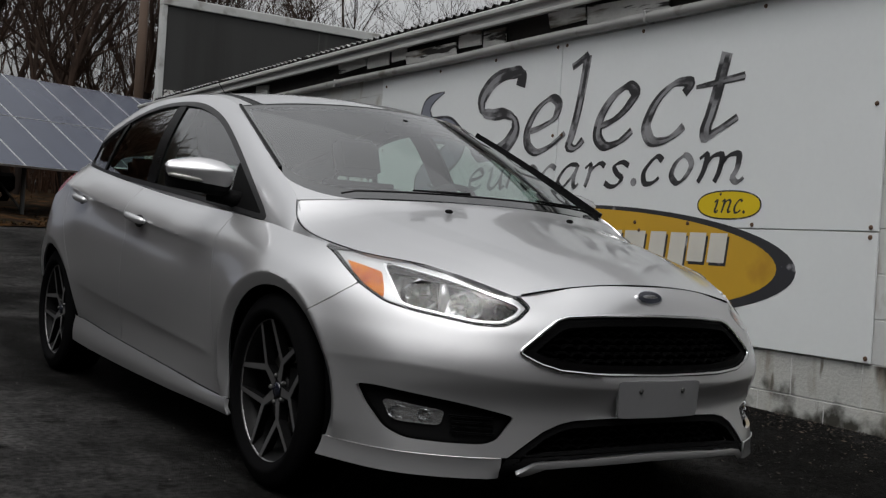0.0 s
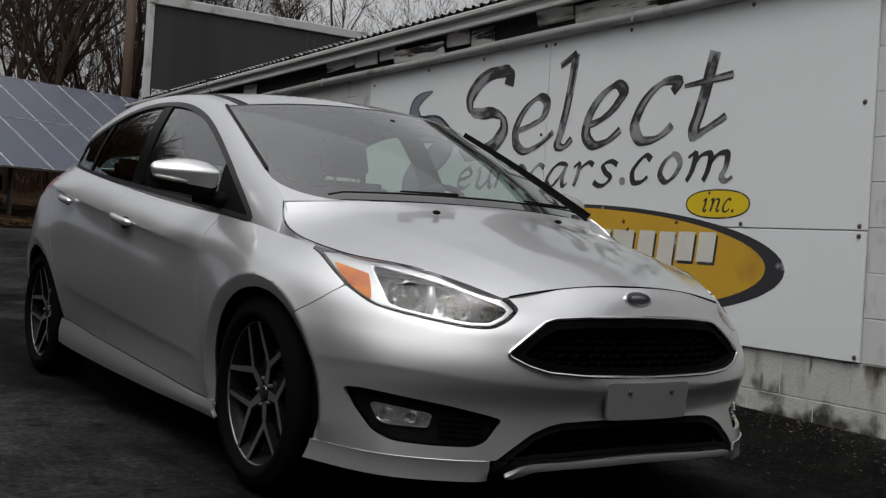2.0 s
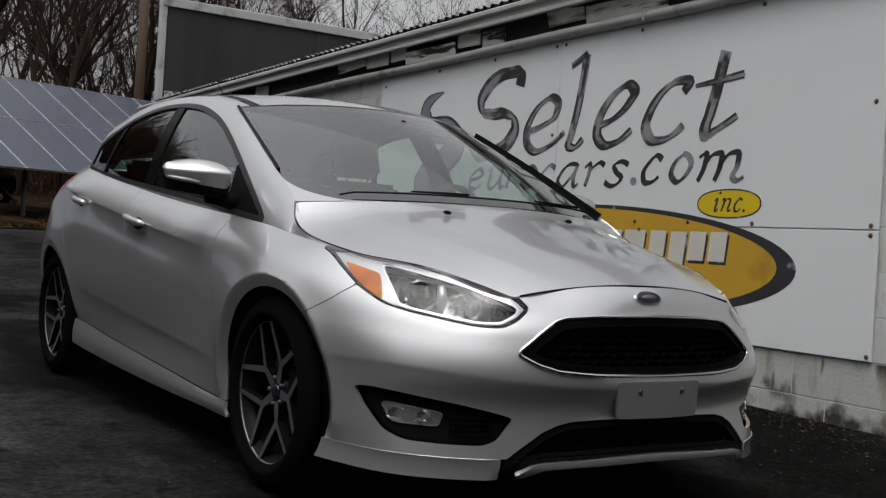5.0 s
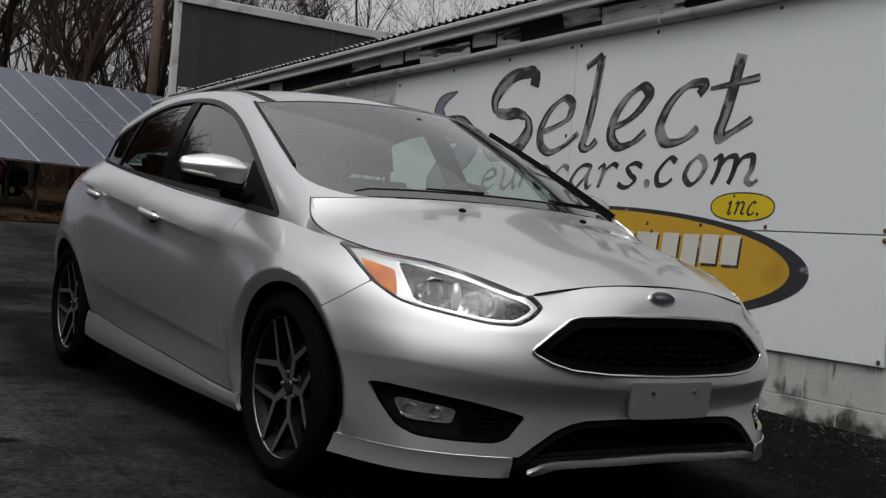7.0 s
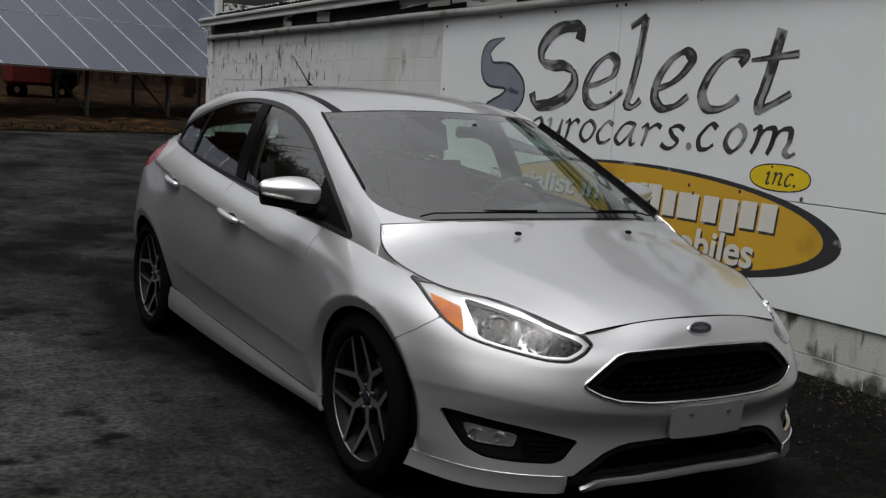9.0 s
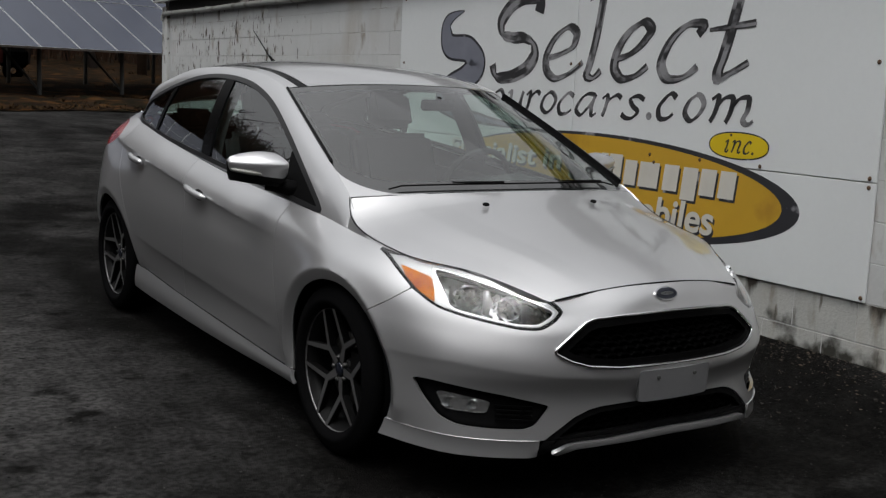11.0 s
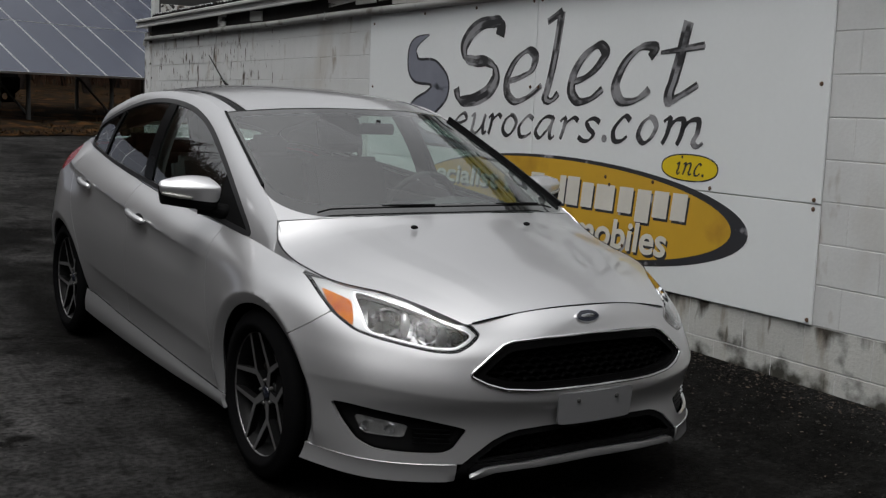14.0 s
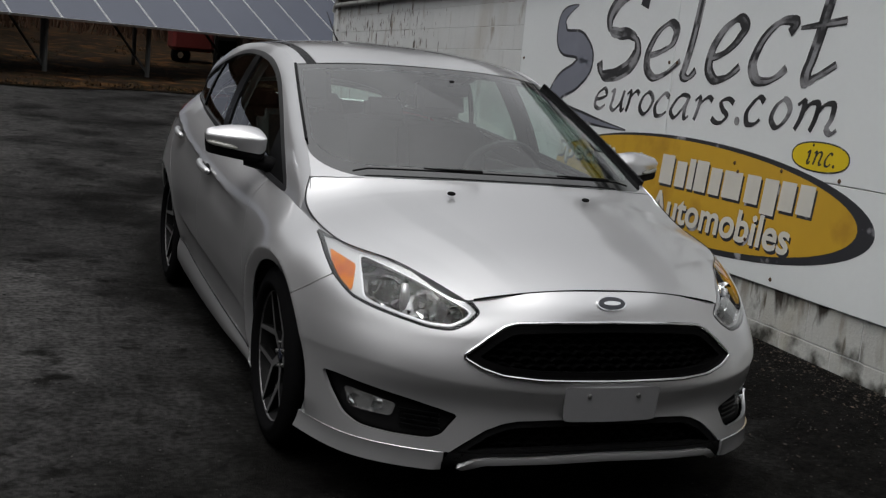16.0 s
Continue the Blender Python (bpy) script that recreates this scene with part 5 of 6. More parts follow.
def honeycomb(zone, zs, dx, depth, name, owner):
    """Rows of shallow hexagon bars across an opening."""
    bm = bmesh.new()
    for r, z in enumerate(zs):
        for x in np.arange(-.6, .6, dx):
            x0 = x + (dx / 2 if r % 2 else 0)
            for ax, az, bx, bz in ((x0, z, x0 + dx * .28, z + .010), (x0 + dx * .28, z + .010, x0 + dx * .72, z + .010), (x0 + dx * .72, z + .010, x0 + dx, z)):
                mx, mz = (ax + bx) / 2, (az + bz) / 2
                if inside(zone, np.array([abs(mx)]), np.array([mz]))[0] < .012:
                    continue
                pa, pb = skin_at(G, abs(ax), az), skin_at(G, abs(bx), bz)
                a, b = Vector((ax, pa[1] + depth, az)), Vector((bx, pb[1] + depth, bz))
                v = [bm.verts.new(p) for p in (a + Vector((0, 0, .0028)), b + Vector((0, 0, .0028)), b - Vector((0, 0, .0028)), a - Vector((0, 0, .0028)), a + Vector((0, .02, .0028)), b + Vector((0, .02, .0028)))]
                bm.faces.new((v[0], v[1], v[2], v[3]))
                bm.faces.new((v[4], v[5], v[1], v[0]))
    ob = part(name, bm, MESH_BLACK, owner)
    return tagged(ob, kind="stuff")


honeycomb(GRILLE, np.arange(.500, .655, .020), .050, .030, "grille_mesh", bumper)
honeycomb(INTAKE, np.arange(.270, .355, .020), .050, .036, "intake_mesh", bumper)

# plate holder, badge, washers
py0 = float(skin_at(G, 0, .465)[1])
PX, PZ = np.meshgrid(np.linspace(-.18, .18, 61), np.linspace(.355, .485, 33))
PLATE = np.stack([PX, py0 - .010 + .42 * PX ** 2 - .04 * (PZ - .42), PZ], -1)
plate = panel("plate_holder", [clip(PLATE, inside(rounded([(-.166, .474), (.166, .474), (.160, .366), (-.160, .366)], tight=.93), PX, PZ))], DIRT_WHITE, bumper, "blank silver number plate holder", lip=.012)
for x in (-.085, .085):
    bm = bmesh.new()
    add_lathe(bm, [(0, .006), (.006, .005), (.008, 0)], 12, Matrix.Translation((x, py0 - .0085, .447)) @ Matrix.Rotation(radians(-90), 4, "Z"))
    part("screw", bm, STEEL, plate)
for nm, rx, rz, out, mat in (("badge_ring", .051, .021, -.005, CHROME), ("badge", .046, .0165, -.007, BADGE), ("badge_bar", .031, .0055, -.0085, CHROME)):
    f = np.where(G[..., 1] < -.3, (1 - np.hypot(LX / rx, (LZ - .714) / rz)) * rz, -1)
    P = inset(G, out)
    panel(nm, [clip(P, f)], mat, bumper, "plain oval badge" if nm == "badge" else "", both=True, lip=.006)
for x in (-.27, .27):
    bm = bmesh.new()
    bmesh.ops.create_uvsphere(bm, u_segments=12, v_segments=8, radius=1, matrix=Matrix.Translation((x, -.118, .940)) @ Matrix.Rotation(radians(20), 4, "X") @ Matrix.Diagonal((.016, .011, .007, 1)))
    part("washer_nozzle", bm, BLACK_PLASTIC, car, smooth=60)

WD = dense(WG, 4)
dws = np.linspace(-1, 1, WD.shape[1])[None, :] + 0 * WD[..., 0]
dwv = np.linspace(0, 1, WD.shape[0])[:, None] + 0 * WD[..., 0]
for side, proud, wide, foot in ((-1, .012, .984, .25), (1, .019, .974, .06)):
    on_side = dws * np.sign(WD[0, -1, 0]) * side
    panel("screen_moulding", [clip(inset(WD, -proud), np.minimum.reduce([(1.0 - on_side) * .65 - .0005, (on_side - wide) * .65, dwv - foot, .985 - dwv]))], BLACK_TRIM, car, lip=proud + .007, flip_ref=.6)

# wipers lie along the foot of the windscreen
for a0, a1, v0, v1 in ((-.78, -.02, .040, .060), (-.10, .80, .055, .040)):
    idx = [(int(v * (WG.shape[0] - 1)), int((s + 1) / 2 * (WG.shape[1] - 1))) for s, v in zip(np.linspace(a0, a1, 14), np.linspace(v0, v1, 14))]
    P = inset(WG, -.014, (0, 1.2, .6))
    part("wiper", add_tube(bmesh.new(), [P[i] for i in idx], [.0035] * 14, 6), BLACK_PLASTIC, car, "black wiper blade")
    Q = inset(WG, -.024, (0, 1.2, .6))
    part("wiper_arm", add_tube(bmesh.new(), [Q[3, idx[11][1]] + (0, -.03, -.01), Q[idx[6]]], [.006, .0035], 6), BLACK_PLASTIC, car)

# aerial
part("aerial", add_tube(bmesh.new(), [(0, 2.40, 1.425), (0, 2.44, 1.445), (0, 2.50, 1.475), (0, 2.72, 1.615)], [.014, .009, .004, .0022], 8), BLACK_PLASTIC, car, "thin black roof aerial")


# door mirrors
def mirror(side):
    """Cap with a sharp edge between its crown and its face, black base, indicator strip and glass."""
    us = np.r_[0, .012, .04, .09, np.linspace(.16, .88, 13), .94, .98, 1]
    crease = 1.036
    cap, base, back = [], [], []
    for u in us:
        end = min(1, (min(u / .06, 1) * (2 - min(u / .06, 1)))) ** .5 * (1 - .35 * max(0, (u - .9) / .1) ** 2)
        x = side * (1.022 - .222 * u)
        yf = .512 + .085 * (1 - u) ** 2.2
        yb = yf + (.652 - yf) * (.45 + .55 * min(1, u / .22) ** .7)
        top = crease + (.008 + .034 * math.sin(math.pi * (.10 + .66 * u)) ** 1.1) * end
        low = crease - (.034 + .030 * u ** .8) * end
        mid = (yf + yb) / 2
        if end < .35:
            yf = mid - (mid - yf) * (.45 + .55 * end / .35)
        deep = yb - yf
        cap.append([(x, yb - .002, low - .010 * end), (x, yb, crease + (top - crease) * .45), (x, yb - .2 * deep, top - .006 * end), (x, yf + .56 * deep, top), (x, yf + .30 * deep, top - .008 * end), (x, yf + .09 * deep, crease + (top - crease) * .30),
                    (x, yf, crease), (x, yf - .002, crease - .012 * end), (x, yf + .002, (crease + low) / 2), (x, yf + .008, low)])
        base.append([(x, yf + .0085, low + .001), (x, yf + .010, low - .018 * end), (x, yf + .22 * deep, low - .036 * end), (x, yb - .22 * deep, low - .038 * end), (x, yb - .002, low - .012 * end)])
    def shell(rows):
        bm = sheet(rows)
        for edge in (0, -1):
            ring = [bm.verts.new(p) for p in rows[edge]]
            bm.faces.new(ring)
        bmesh.ops.remove_doubles(bm, verts=bm.verts[:], dist=.0004)
        bmesh.ops.recalc_face_normals(bm, faces=bm.faces[:])
        return bm
    body = part("door_mirror", shell(cap), PAINT, car, "silver door mirror with black base", smooth=42)
    part("mirror_base", shell(base), BLACK_PLASTIC, body, smooth=42)
    strip = [(a[0] + side * .001, a[1] - .004, a[2] + .007) for a in (r[-1] for r in cap[2:11])]
    part("turn_signal", add_tube(bmesh.new(), strip, [.004, .008, .009, .009, .009, .009, .008, .007, .004], 8), LENS_WHITE, body, "clear indicator strip", smooth=50)
    glass_bm = bmesh.new()
    glass_bm.faces.new([glass_bm.verts.new(p) for p in ((side * .950, .6535, 1.008), (side * .81, .6535, .99), (side * .81, .6535, 1.045), (side * .945, .6535, 1.046))])
    part("mirror_glass", glass_bm, CHROME, body)
    part("mirror_arm", add_tube(bmesh.new(), [(side * .74, .53, .925), (side * .79, .555, .938), (side * .86, .595, .950)], [.036, .032, .030], 10), BLACK_PLASTIC, body, smooth=50)


for side in (-1, 1):
    mirror(side)
    for y0, y1, z0, z1 in ((1.145, 1.375, .822, .848), (2.045, 2.27, .893, .916)):
        pts = []
        for k in np.linspace(0, 1, 9):
            y, z = y0 + (y1 - y0) * k, z0 + (z1 - z0) * k
            row_pts = G.reshape(-1, 3)
            x = row_pts[np.argmin((row_pts[:, 1] - y) ** 2 + (row_pts[:, 2] - z) ** 2), 0]
            pts.append((side * (x + .004 + .026 * math.sin(math.pi * min(max(k, .08), .92)) ** .5), y, z))
        bm = add_tube(bmesh.new(), pts, [.010, .015, .016, .016, .016, .016, .016, .015, .012], 10)
        handle = part("door_handle", bm, PAINT, car, smooth=60)
        # dark pad on the door skin, standing for the shaded recess behind the handle
        c = pts[4]
        bm = bmesh.new()
        bmesh.ops.create_uvsphere(bm, u_segments=20, v_segments=10, radius=1, matrix=Matrix.Translation((c[0] - side * .030, c[1] - .01, c[2] - .012)) @ Matrix.Diagonal((.006, .060, .026, 1)))
        part("handle_cup_shade", bm, ALLOY_DARK, handle, smooth=60)

# ---------- wheels ----------
def wheel_meshes():
    made = {}

    def keep(key, bm, mat, smooth=40):
        ob = linked(key, bm, mat, smooth=smooth)
        made[key] = ob.data
        bpy.data.objects.remove(ob)

    # axis along x, outer face towards +x, centre of the tyre at x = 0
    bm = bmesh.new()
    prof = [(.222, -.095), (.232, -.104), (.262, -.110), (.292, -.104), (.310, -.092), (.3165, -.080), (.3175, -.055), (.3135, -.053), (.3135, -.047), (.3185, -.045), (.319, -.006), (.3145, -.004), (.3145, .004), (.319, .006),
            (.3185, .045), (.3135, .047), (.3135, .053), (.3175, .055), (.3165, .080), (.310, .092), (.300, .099), (.298, .1005), (.290, .104), (.270, .1095), (.266, .1115), (.258, .1115), (.254, .110), (.244, .105), (.238, .098), (.230, .090)]
    add_lathe(bm, prof, 72)
    keep("tyre", bm, RUBBER, 30)
    bm = bmesh.new()
    add_lathe(bm, [(.236, -.098), (.226, -.096), (.216, -.085), (.205, -.05), (.198, .03), (.205, .055), (.214, .068), (.224, .079), (.2295, .0845)], 64)
    keep("barrel", bm, ALLOY_DARK)
    bm = bmesh.new()
    add_lathe(bm, [(.2275, .0815), (.2295, .0862), (.232, .0875), (.236, .0875), (.240, .084), (.241, .078)], 72)
    keep("rim", bm, ALLOY, 50)

    def bar(bm, r0, a0, r1, a1, w0, w1, x0, x1, depth, face_only):
        p0 = Vector((x0, r0 * math.cos(a0), r0 * math.sin(a0)))
        p1 = Vector((x1, r1 * math.cos(a1), r1 * math.sin(a1)))
        d = (p1 - p0).normalized()
        n = Vector((1, 0, 0)).cross(d).normalized()
        lift = Vector((.0006, 0, 0)) if face_only else Vector((0, 0, 0))
        k = .74 if face_only else 1.0
        top = [p0 + n * w0 * k + lift, p1 + n * w1 * k + lift, p1 - n * w1 * k + lift, p0 - n * w0 * k + lift]
        v = [bm.verts.new(p) for p in top]
        bm.faces.new(v)
        if not face_only:
            low = [bm.verts.new(p + s * n * w * .5 - Vector((depth, 0, 0))) for p, s, w in ((p0, 1, w0), (p1, 1, w1), (p1, -1, w1), (p0, -1, w0))]
            for i in range(4):
                bm.faces.new((v[i], low[i], low[(i + 1) % 4], v[(i + 1) % 4]))

    for k, key in ((False, "spoke_body"), (True, "spoke_face")):
        bm = bmesh.new()
        bar(bm, .030, 0, .105, 0, .021, .0145, .060, .066, .035, k)
        for s in (1, -1):
            bar(bm, .100, 0, .2305, s * radians(26), .0138, .0100, .066, .0855, .03, k)
        if k:
            bmesh.ops.translate(bm, vec=(.0008, 0, 0), verts=bm.verts[:])
        keep(key, bm, ALLOY if k else ALLOY_DARK, 0)
    bm = bmesh.new()
    add_lathe(bm, [(0, .062), (.022, .062), (.030, .060), (.034, .056), (.052, .054), (.060, .048), (.062, .02)], 40)
    keep("hub", bm, ALLOY_DARK)
    bm = bmesh.new()
    add_lathe(bm, [(0, .068), (.022, .067), (.026, .063), (.026, .055)], 32)
    keep("centre_cap", bm, BADGE)
    bm = bmesh.new()
    add_lathe(bm, [(0, .070), (.006, .069), (.009, .064), (.0095, .045)], 6)
    keep("lug_nut", bm, STEEL)
    bm = bmesh.new()
    add_lathe(bm, [(.075, .012), (.08, .02), (.138, .02), (.139, .0), (.08, .0)], 48)
    keep("brake_disc", bm, DISC)
    bm = boxed((-.02, -.05, -.055), (.05, .05, .055), bevel=.012)
    keep("brake_caliper", bm, ALLOY_DARK)
    return made


WHEEL = wheel_meshes()
for side in (-1, 1):
    for hy, hz in HUBS:
        base = Matrix.Translation((side * .752, hy, .319)) @ (Matrix.Rotation(math.pi, 4, "Z") if side < 0 else Matrix.Identity(4))
        wheel = new("wheel", WHEEL["rim"])
        wheel.parent, wheel.matrix_basis = car, base
        tagged(wheel, "five twin-spoke machined alloy wheel with black tyre")
        for key in ("tyre", "barrel", "hub", "centre_cap", "brake_disc"):
            o = new(key, WHEEL[key])
            o.parent = wheel
        o = new("brake_caliper", WHEEL["brake_caliper"])
        o.parent, o.matrix_basis = wheel, Matrix.Translation((.0, -.10 if side > 0 else .10, .04))
        # in the wheel's own frame the stem angles start above the axle
        first = 69 if side < 0 else 111
        for k in range(5):
            a = radians(first + 72 * k)
            for key in ("spoke_body", "spoke_face"):
                o = new(key, WHEEL[key])
                o.parent, o.matrix_basis = wheel, Matrix.Rotation(a, 4, "X")
            o = new("lug_nut", WHEEL["lug_nut"])
            b = a + radians(36)
            o.parent, o.matrix_basis = wheel, Matrix.Translation((0, .045 * math.cos(b), .045 * math.sin(b)))
        # near-black liner and back: the wheel well's shade is in their colour
        bm = bmesh.new()
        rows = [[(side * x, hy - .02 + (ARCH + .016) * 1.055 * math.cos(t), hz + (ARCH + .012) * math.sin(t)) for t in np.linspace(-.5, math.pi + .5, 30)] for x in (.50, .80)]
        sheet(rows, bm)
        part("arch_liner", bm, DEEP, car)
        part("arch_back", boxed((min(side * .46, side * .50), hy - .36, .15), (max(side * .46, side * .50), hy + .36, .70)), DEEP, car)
# dark slab added to keep light out from under the car
part("underside_light_block", boxed((-.62, -.50, .19), (.62, 3.1, .22)), DEEP, car)

# ---------- inside the car ----------
part("cabin_floor", boxed((-.74, .10, .30), (.74, 3.2, .36)), DASH, car)
part("headliner", sheet(inset(RG, .035, (0, 1.2, .8))[4:-4, 4:-4]), HEADLINER, car, smooth=40)
dash_rows = []
for s in np.linspace(-1, 1, 31):
    x = s * .70
    bulge = .05 * math.exp(-((x - .36) / .2) ** 2)
    dash_rows.append([(x, .08 + .13 * s * s, .925), (x, .30 + .08 * s * s, .945 + bulge * .4), (x, .55, .935 + bulge), (x, .68, .90 + bulge), (x, .74, .80), (x, .70, .60), (x, .60, .40)])
part("dashboard", sheet(dash_rows), DASH, car, smooth=50)
bm = bmesh.new()
ring = [(0, .185 * math.cos(a), .185 * math.sin(a)) for a in np.linspace(0, 2 * math.pi, 41)]
add_tube(bm, ring, .015, 8, cap=False)
for a in (0.1, math.pi - .1, -math.pi / 2):
    add_tube(bm, [(0.02, 0, 0), (0, .18 * math.cos(a), .18 * math.sin(a))], [.025, .014], 6)
bmesh.ops.transform(bm, matrix=Matrix.Translation((.36, .86, .90)) @ Matrix.Rotation(radians(90), 4, "Z") @ Matrix.Rotation(radians(-25), 4, "Y"), verts=bm.verts[:])
part("steering_wheel", bm, DASH, car, smooth=40)


def cushion(lo, hi, m, name, owner, mat=CLOTH):
    bm = bmesh.new()
    add_box(bm, lo, hi, None)
    bmesh.ops.bevel(bm, geom=bm.edges[:], offset=min(hi[i] - lo[i] for i in range(3)) * .35, segments=3, affect="EDGES")
    bmesh.ops.transform(bm, matrix=m, verts=bm.verts[:])
    return part(name, bm, mat, owner, smooth=50)


for x in (-.36, .36):
    seat = cushion((-.25, -.27, -.08), (.25, .27, .08), Matrix.Translation((x, 1.20, .50)), "seat", car)
    lean = Matrix.Translation((x, 1.46, .52)) @ Matrix.Rotation(radians(-20), 4, "X")
    cushion((-.24, -.06, 0), (.24, .06, .60), lean, "backrest", seat)
    cushion((-.13, -.05, .63), (.13, .04, .83), lean, "headrest", seat)
    for px in (-.06, .06):
        part("headrest_post", add_tube(bmesh.new(), [lean @ Vector((px, 0, .58)), lean @ Vector((px, 0, .66))], .006, 6), CHROME, seat)
bench = cushion((-.62, -.26, -.08), (.62, .26, .08), Matrix.Translation((0, 2.15, .50)), "rear_seat", car)
lean = Matrix.Translation((0, 2.42, .52)) @ Matrix.Rotation(radians(-24), 4, "X")
cushion((-.60, -.06, 0), (.60, .06, .56), lean, "rear_backrest", bench)
for x in (-.38, 0, .38):
    cushion((x - .12, -.04, .54), (x + .12, .04, .68), lean, "rear_headrest", bench)
part("inside_mirror", boxed((-.09, .655, 1.255), (.09, .68, 1.305), bevel=.012), BLACK_PLASTIC, car)
part("mirror_stalk", add_tube(bmesh.new(), [(0, .67, 1.29), (0, .655, 1.315)], .012, 6), BLACK_PLASTIC, car)
for side in (-1, 1):
    inner = inset(SG, .05, (0, 1.2, 1.0))
    for nm, f in (("pillar_lining", np.minimum.reduce([-b_front + .02, b_rear + .02, np.full(win.shape, 1.0)])),):
        panel(nm, [clip(inner, f)], DASH, car, side=side, lip=0, flip_ref=1.0)
    part("door_lining", boxed((side * .72 - .02, .45, .36), (side * .72 + .02, 2.45, .90)), DASH, car)


# ---------- blocks of the wall, trees, litter ----------
block_bm = boxed((.003, .003, -.03), (.403, .200, -.0038), bevel=.0018)
half_bm = boxed((.003, .003, -.03), (.200, .200, -.0038), bevel=.0018)
blocks = {}
for key, bm in (("full", block_bm), ("half", half_bm)):
    for low, mat in ((False, BLOCK), (True, BLOCK_LOW)):
        me = bpy.data.meshes.new("block")
        bm.to_mesh(me)
        me.materials.append(mat)
        blocks[key, low] = me
rng = random.Random(5)


def lay(x0, x1, r0, r1):
    """Courses of blocks in running bond between two places along the wall."""
    for r in range(r0, r1):
        x = math.floor(x0 / .406) * .406 + (.203 if r % 2 else 0)
        while x < x1:
            low = r * .203 < .39
            o = new("block", blocks["full", low])
            o.parent = wall
            o.matrix_basis = Matrix.Translation((x, r * .203, rng.uniform(-.0008, .0008)))
            x += .406


lay(-4.72 - .406 * 8, -4.72, 3, 11)
lay(.26, 1.6, 0, 11)
lay(-3.3, .20, 0, 2)
rest = bmesh.new()
for r in range(0, 11):
    for i in range(-29, 12):
        x = i * .406 + (.203 if r % 2 else 0)
        if x < WALL_LEFT + .2 or -8.0 < x < 1.7 or x > 4.0:
            continue
        add_box(rest, (x + .004, r * .203 + .004, -.03), (x + .402, r * .203 + .199, 0))
tagged(part("block_rest", rest, BLOCK, wall), kind="stuff")


def bare_tree(height, seed, spread=.6, trunk=.16):
    """Trunk and crown of a bare winter tree: it forks low, and its limbs bend and spread."""
    rng = random.Random(seed)
    trunk_bm, crown_bm = bmesh.new(), bmesh.new()
    sides, steps = (9, 7, 5, 4, 3, 3), (5, 6, 5, 4, 3, 2)

    def limb(bm, p, d, length, r, depth):
        pts, radii, n = [p.copy()], [r], steps[depth]
        bend = Vector((rng.uniform(-1, 1), rng.uniform(-1, 1), rng.uniform(-.2, .5))) * (.05, .10, .14, .16, .18, .2)[depth]
        for k in range(n):
            d = (d + bend + Vector((rng.uniform(-.14, .14), rng.uniform(-.14, .14), rng.uniform(-.06, .10)))).normalized()
            p = p + d * length / n
            pts.append(p.copy())
            radii.append(max(r * (1 - (k + 1) / n * (.25 if depth == 0 else .6)), .005))
        add_tube(bm, pts, radii, sides[depth], cap=False)
        if depth < 5:
            many = (3, 5, 5, 4, 2)[depth]
            for k in range(many):
                i = n if depth == 0 else rng.randint(1, n)
                a = 6.28 * k / many + rng.uniform(-.6, .6)
                tip = rng.uniform(.45, 1.15) * spread * (1.0 if depth == 0 else 1.25)
                nd = (d + Vector((math.cos(a) * tip, math.sin(a) * tip, rng.uniform(-.15, .3)))).normalized()
                limb(crown_bm, pts[i], nd, length * (rng.uniform(1.1, 1.9) if depth == 0 else rng.uniform(.40, .70)), max(radii[i] * rng.uniform(.55, .8), .006), depth + 1)

    limb(trunk_bm, Vector((0, 0, -.3)), Vector((rng.uniform(-.15, .15), rng.uniform(-.15, .15), 1)), height * .27, trunk, 0)
    return trunk_bm, crown_bm


kinds = []
for seed, h, sp, tr in ((3, 13, .62, .15), (8, 15, .50, .19), (21, 11, .7, .11), (34, 14, .55, .13), (55, 10, .6, .085)):
    a, b = bare_tree(h, seed, sp, tr)
    t = empty("tree", "tall bare grey-brown winter tree without leaves", "tree", "bare trees behind the yard")
    part("trunk", a, BARK, t, smooth=60)
    part("crown", b, TWIG, t)
    kinds.append(t)
rng = random.Random(77)
spots = [(7.2, 31), (8.75, 31), (9.6, 36), (5.3, 32), (3.0, 52), (11.5, 35), (6.4, 38), (1.0, 56), (13.5, 36), (-2.0, 55), (16.5, 39), (19.5, 36), (23, 39), (26.5, 37), (12.6, 42), (8.2, 43), (4.2, 44), (21, 44), (30, 42), (17.5, 45), (-8, 52), (34, 41), (24.5, 46), (14.6, 47), (10.6, 40), (28.5, 46), (6.0, 35), (10.2, 33), (7.9, 37), (9.0, 45), (5.6, 41), (11.0, 48), (12.8, 38), (15.2, 42), (3.4, 58), (18.3, 41), (-33, 8), (-36, -8), (-24, -26)]
for i, (x, y) in enumerate(spots):
    src = kinds[i % 5]
    m = Matrix.Translation((x, y, float(ground_z(x, y)))) @ Matrix.Rotation(rng.uniform(0, 6.28), 4, "Z")
    if i < 5:
        src.matrix_basis = m
    else:
        copy_thing(src, m)


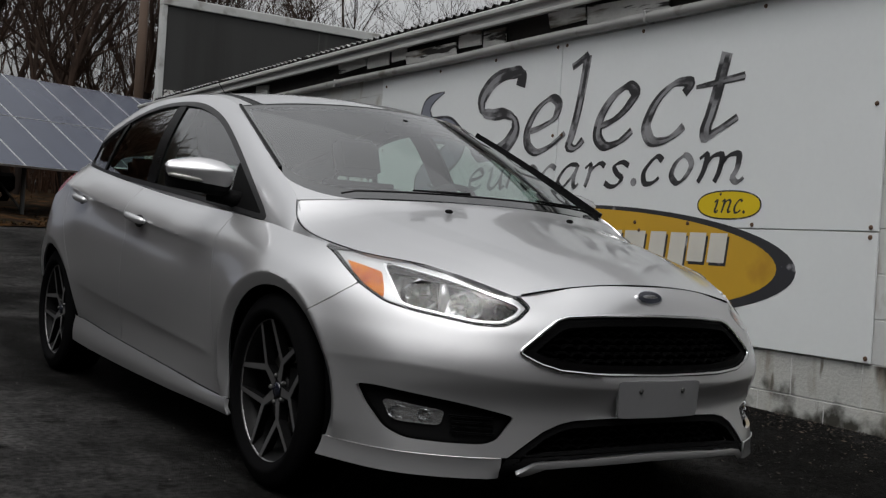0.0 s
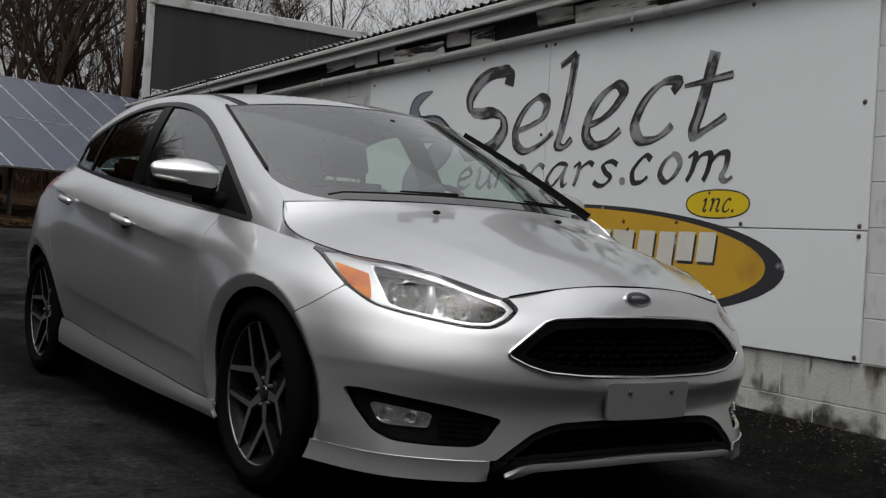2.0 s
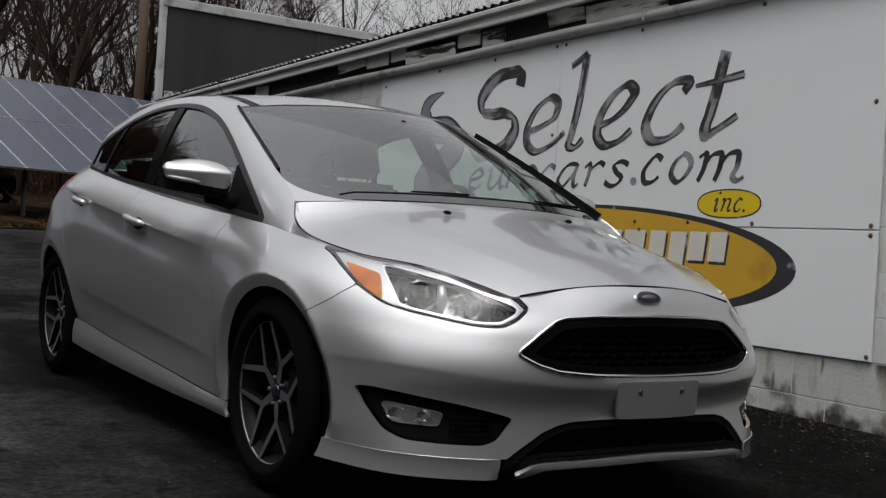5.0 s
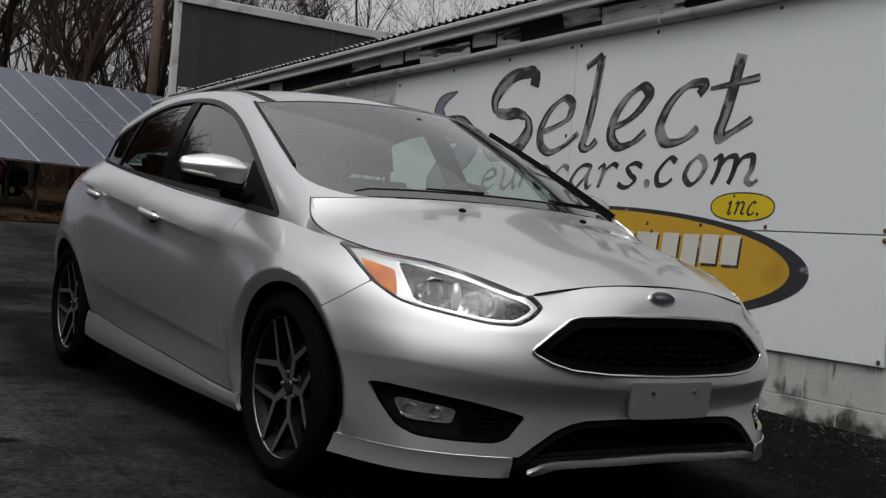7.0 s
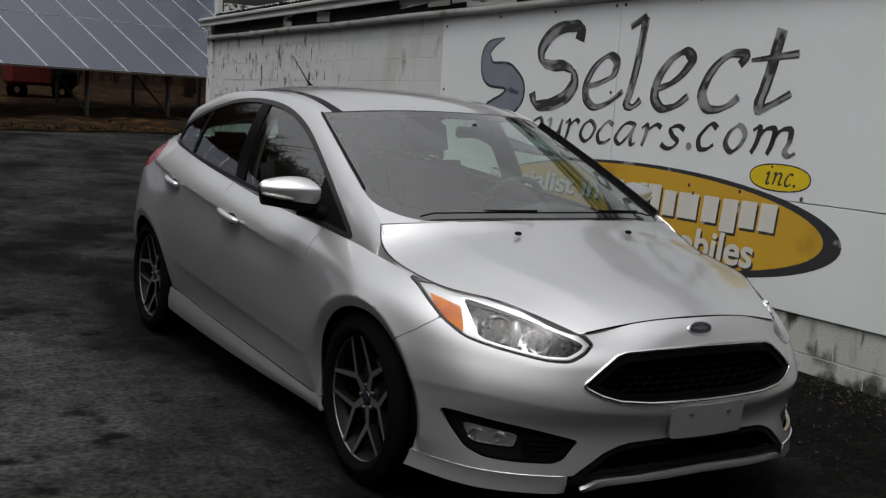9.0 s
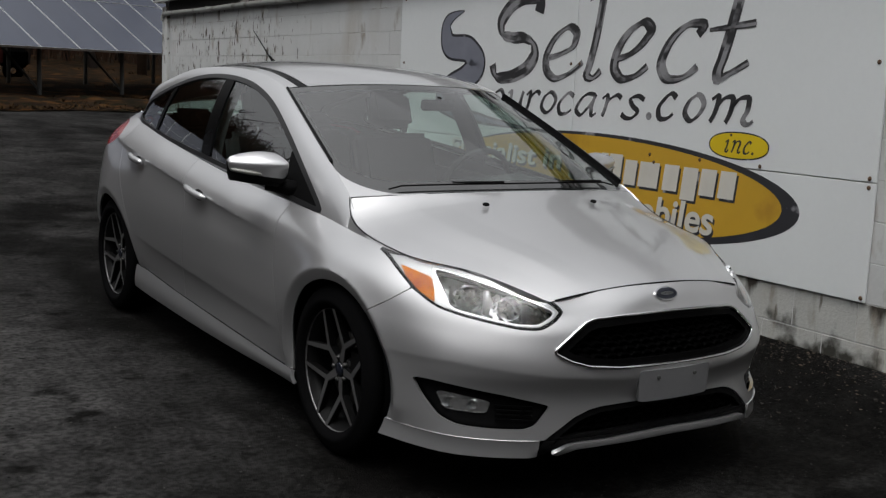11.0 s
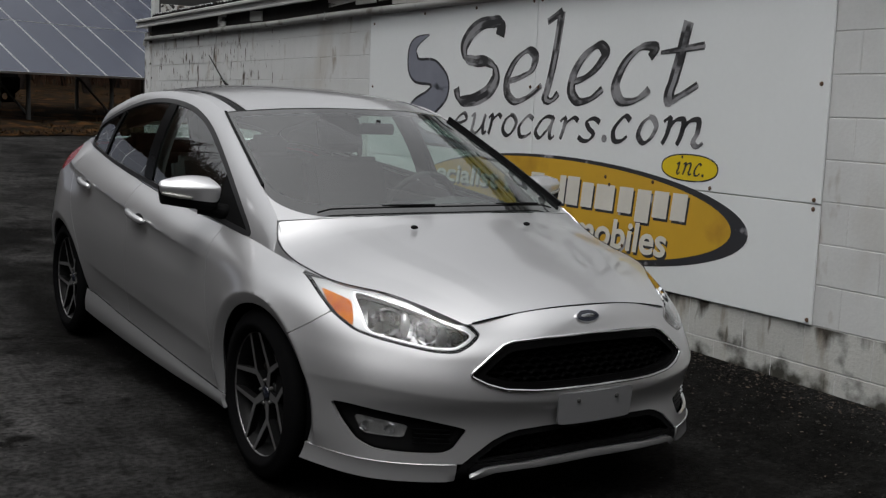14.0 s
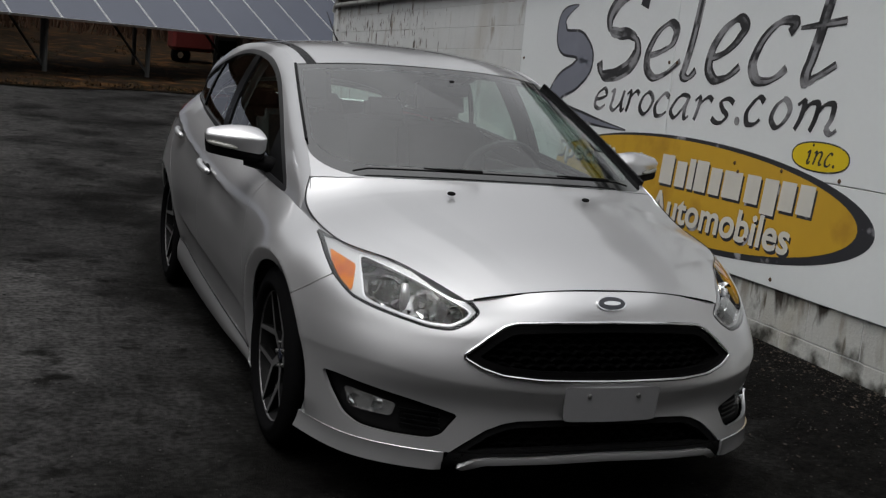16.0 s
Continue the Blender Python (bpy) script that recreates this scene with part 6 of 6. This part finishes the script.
def thicket(n, seed, around=False):
    """Far woods and brush: thin stems with side twigs, too many to count."""
    rng = random.Random(seed)
    vs, fs = [], []

    def blade(p, q, w):
        d = (q - p)
        s = Vector((w, w * .3, 0))
        i = len(vs)
        vs.extend([p - s, p + s, q + s * .4, q - s * .4])
        fs.append((i, i + 1, i + 2, i + 3))

    for _ in range(n):
        if around:
            open_side = rng.random() < .36
            a, far = (rng.uniform(radians(312), radians(352)), rng.uniform(26, 42)) if open_side else (rng.uniform(radians(100), radians(312)), rng.uniform(20, 36))
            x, y = far * math.sin(a), far * math.cos(a)
        else:
            y = rng.uniform(35, 62)
            x = rng.uniform(-.35, .95) * y
        z = float(ground_z(x, y))
        h = (rng.uniform(6.5, 10) if open_side else rng.uniform(7, 15)) if around else rng.uniform(1.0, 3.2) if rng.random() < .85 else rng.uniform(3, 8)
        p = Vector((x, y, z))
        tip = p + Vector((rng.uniform(-.3, .3) * h, rng.uniform(-.3, .3) * h, h))
        blade(p, tip, (.03 if around else .010) + .004 * h)
        for _ in range(7 if h < 4 else 12):
            a = p.lerp(tip, rng.uniform(.15, .95))
            l = h * rng.uniform(.10, .28)
            b = a + Vector((rng.uniform(-1, 1) * l, rng.uniform(-1, 1) * l, rng.uniform(.2, 1) * l))
            blade(a, b, .03 if around else .008)
            if rng.random() < .6:
                m = a.lerp(b, .6)
                blade(m, m + Vector((rng.uniform(-1, 1) * l * .5, rng.uniform(-1, 1) * l * .5, l * .4)), .006)
    me = bpy.data.meshes.new("far_woods")
    me.from_pydata([tuple(v) for v in vs], [], fs)
    me.materials.append(BRUSH)
    return new("far_woods", me)


tagged(thicket(5200, 9), "brown leafless brush and distant bare woods", "woods", kind="stuff")

# out of view: trees the windows mirror, and more added to darken the paint
tagged(thicket(13500, 19, True), "unseen leafless woods round the yard, added to darken reflections", "woods", kind="stuff")

pole = empty("utility_pole", "weathered brown timber utility pole", "pole")
px, py = 7.72, 28.2
part("shaft", add_tube(bmesh.new(), [(px, py, float(ground_z(px, py)) - .2), (px + .02, py, 9)], [.15, .12], 14), POLE, pole, smooth=60)

# dry leaves and grit along the foot of the wall
rng = random.Random(31)
vs, fs = [], []
for _ in range(2600):
    a = rng.uniform(-3.0, 2.2)
    out = abs(rng.gauss(0, .16)) + .012 if rng.random() < .75 else rng.uniform(0, .9)
    p = WALL @ Vector((a, 0, out))
    p.z = float(ground_z(p.x, p.y)) + .004
    s, t = rng.uniform(.003, .010) * (1.6 if rng.random() < .08 else 1), rng.uniform(0, 6.28)
    c, n = Vector((math.cos(t), math.sin(t), 0)) * s, Vector((-math.sin(t), math.cos(t), 0)) * s * rng.uniform(.25, .7)
    h = Vector((0, 0, rng.uniform(.001, .005)))
    i = len(vs)
    vs += [tuple(p - c), tuple(p - n + h), tuple(p + c + h * rng.random()), tuple(p + n)]
    fs += [(i, i + 1, i + 2), (i, i + 2, i + 3)]
me = bpy.data.meshes.new("leaf_litter")
me.from_pydata(vs, [], fs)
me.materials.append(LITTER)
tagged(new("leaf_litter", me), "dry leaves, twigs and grit along the wall foot", "litter", kind="stuff")

# grit, small stones and pale flecks over the yard
rng = random.Random(41)
vs, fs = [], []
for _ in range(5200):
    x, y = rng.uniform(-4.5, 1.9), rng.uniform(-2.6, 9)
    z = float(ground_z(x, y))
    r = rng.uniform(.002, .006) * (1.7 if rng.random() < .06 else 1)
    t = rng.uniform(0, 6.28)
    i = len(vs)
    for k in range(5):
        a = t + k * 1.2566
        vs.append((x + math.cos(a) * r * rng.uniform(.7, 1.2), y + math.sin(a) * r * rng.uniform(.7, 1.2), z - .001))
    vs.append((x + rng.uniform(-.3, .3) * r, y + rng.uniform(-.3, .3) * r, z + r * rng.uniform(.5, 1.0)))
    fs += [(i + k, i + (k + 1) % 5, i + 5) for k in range(5)]
me = bpy.data.meshes.new("grit")
me.from_pydata(vs, [], fs)
me.materials.append(GRIT)
tagged(new("grit", me), "loose grit and small stones on the asphalt", "grit", kind="stuff")
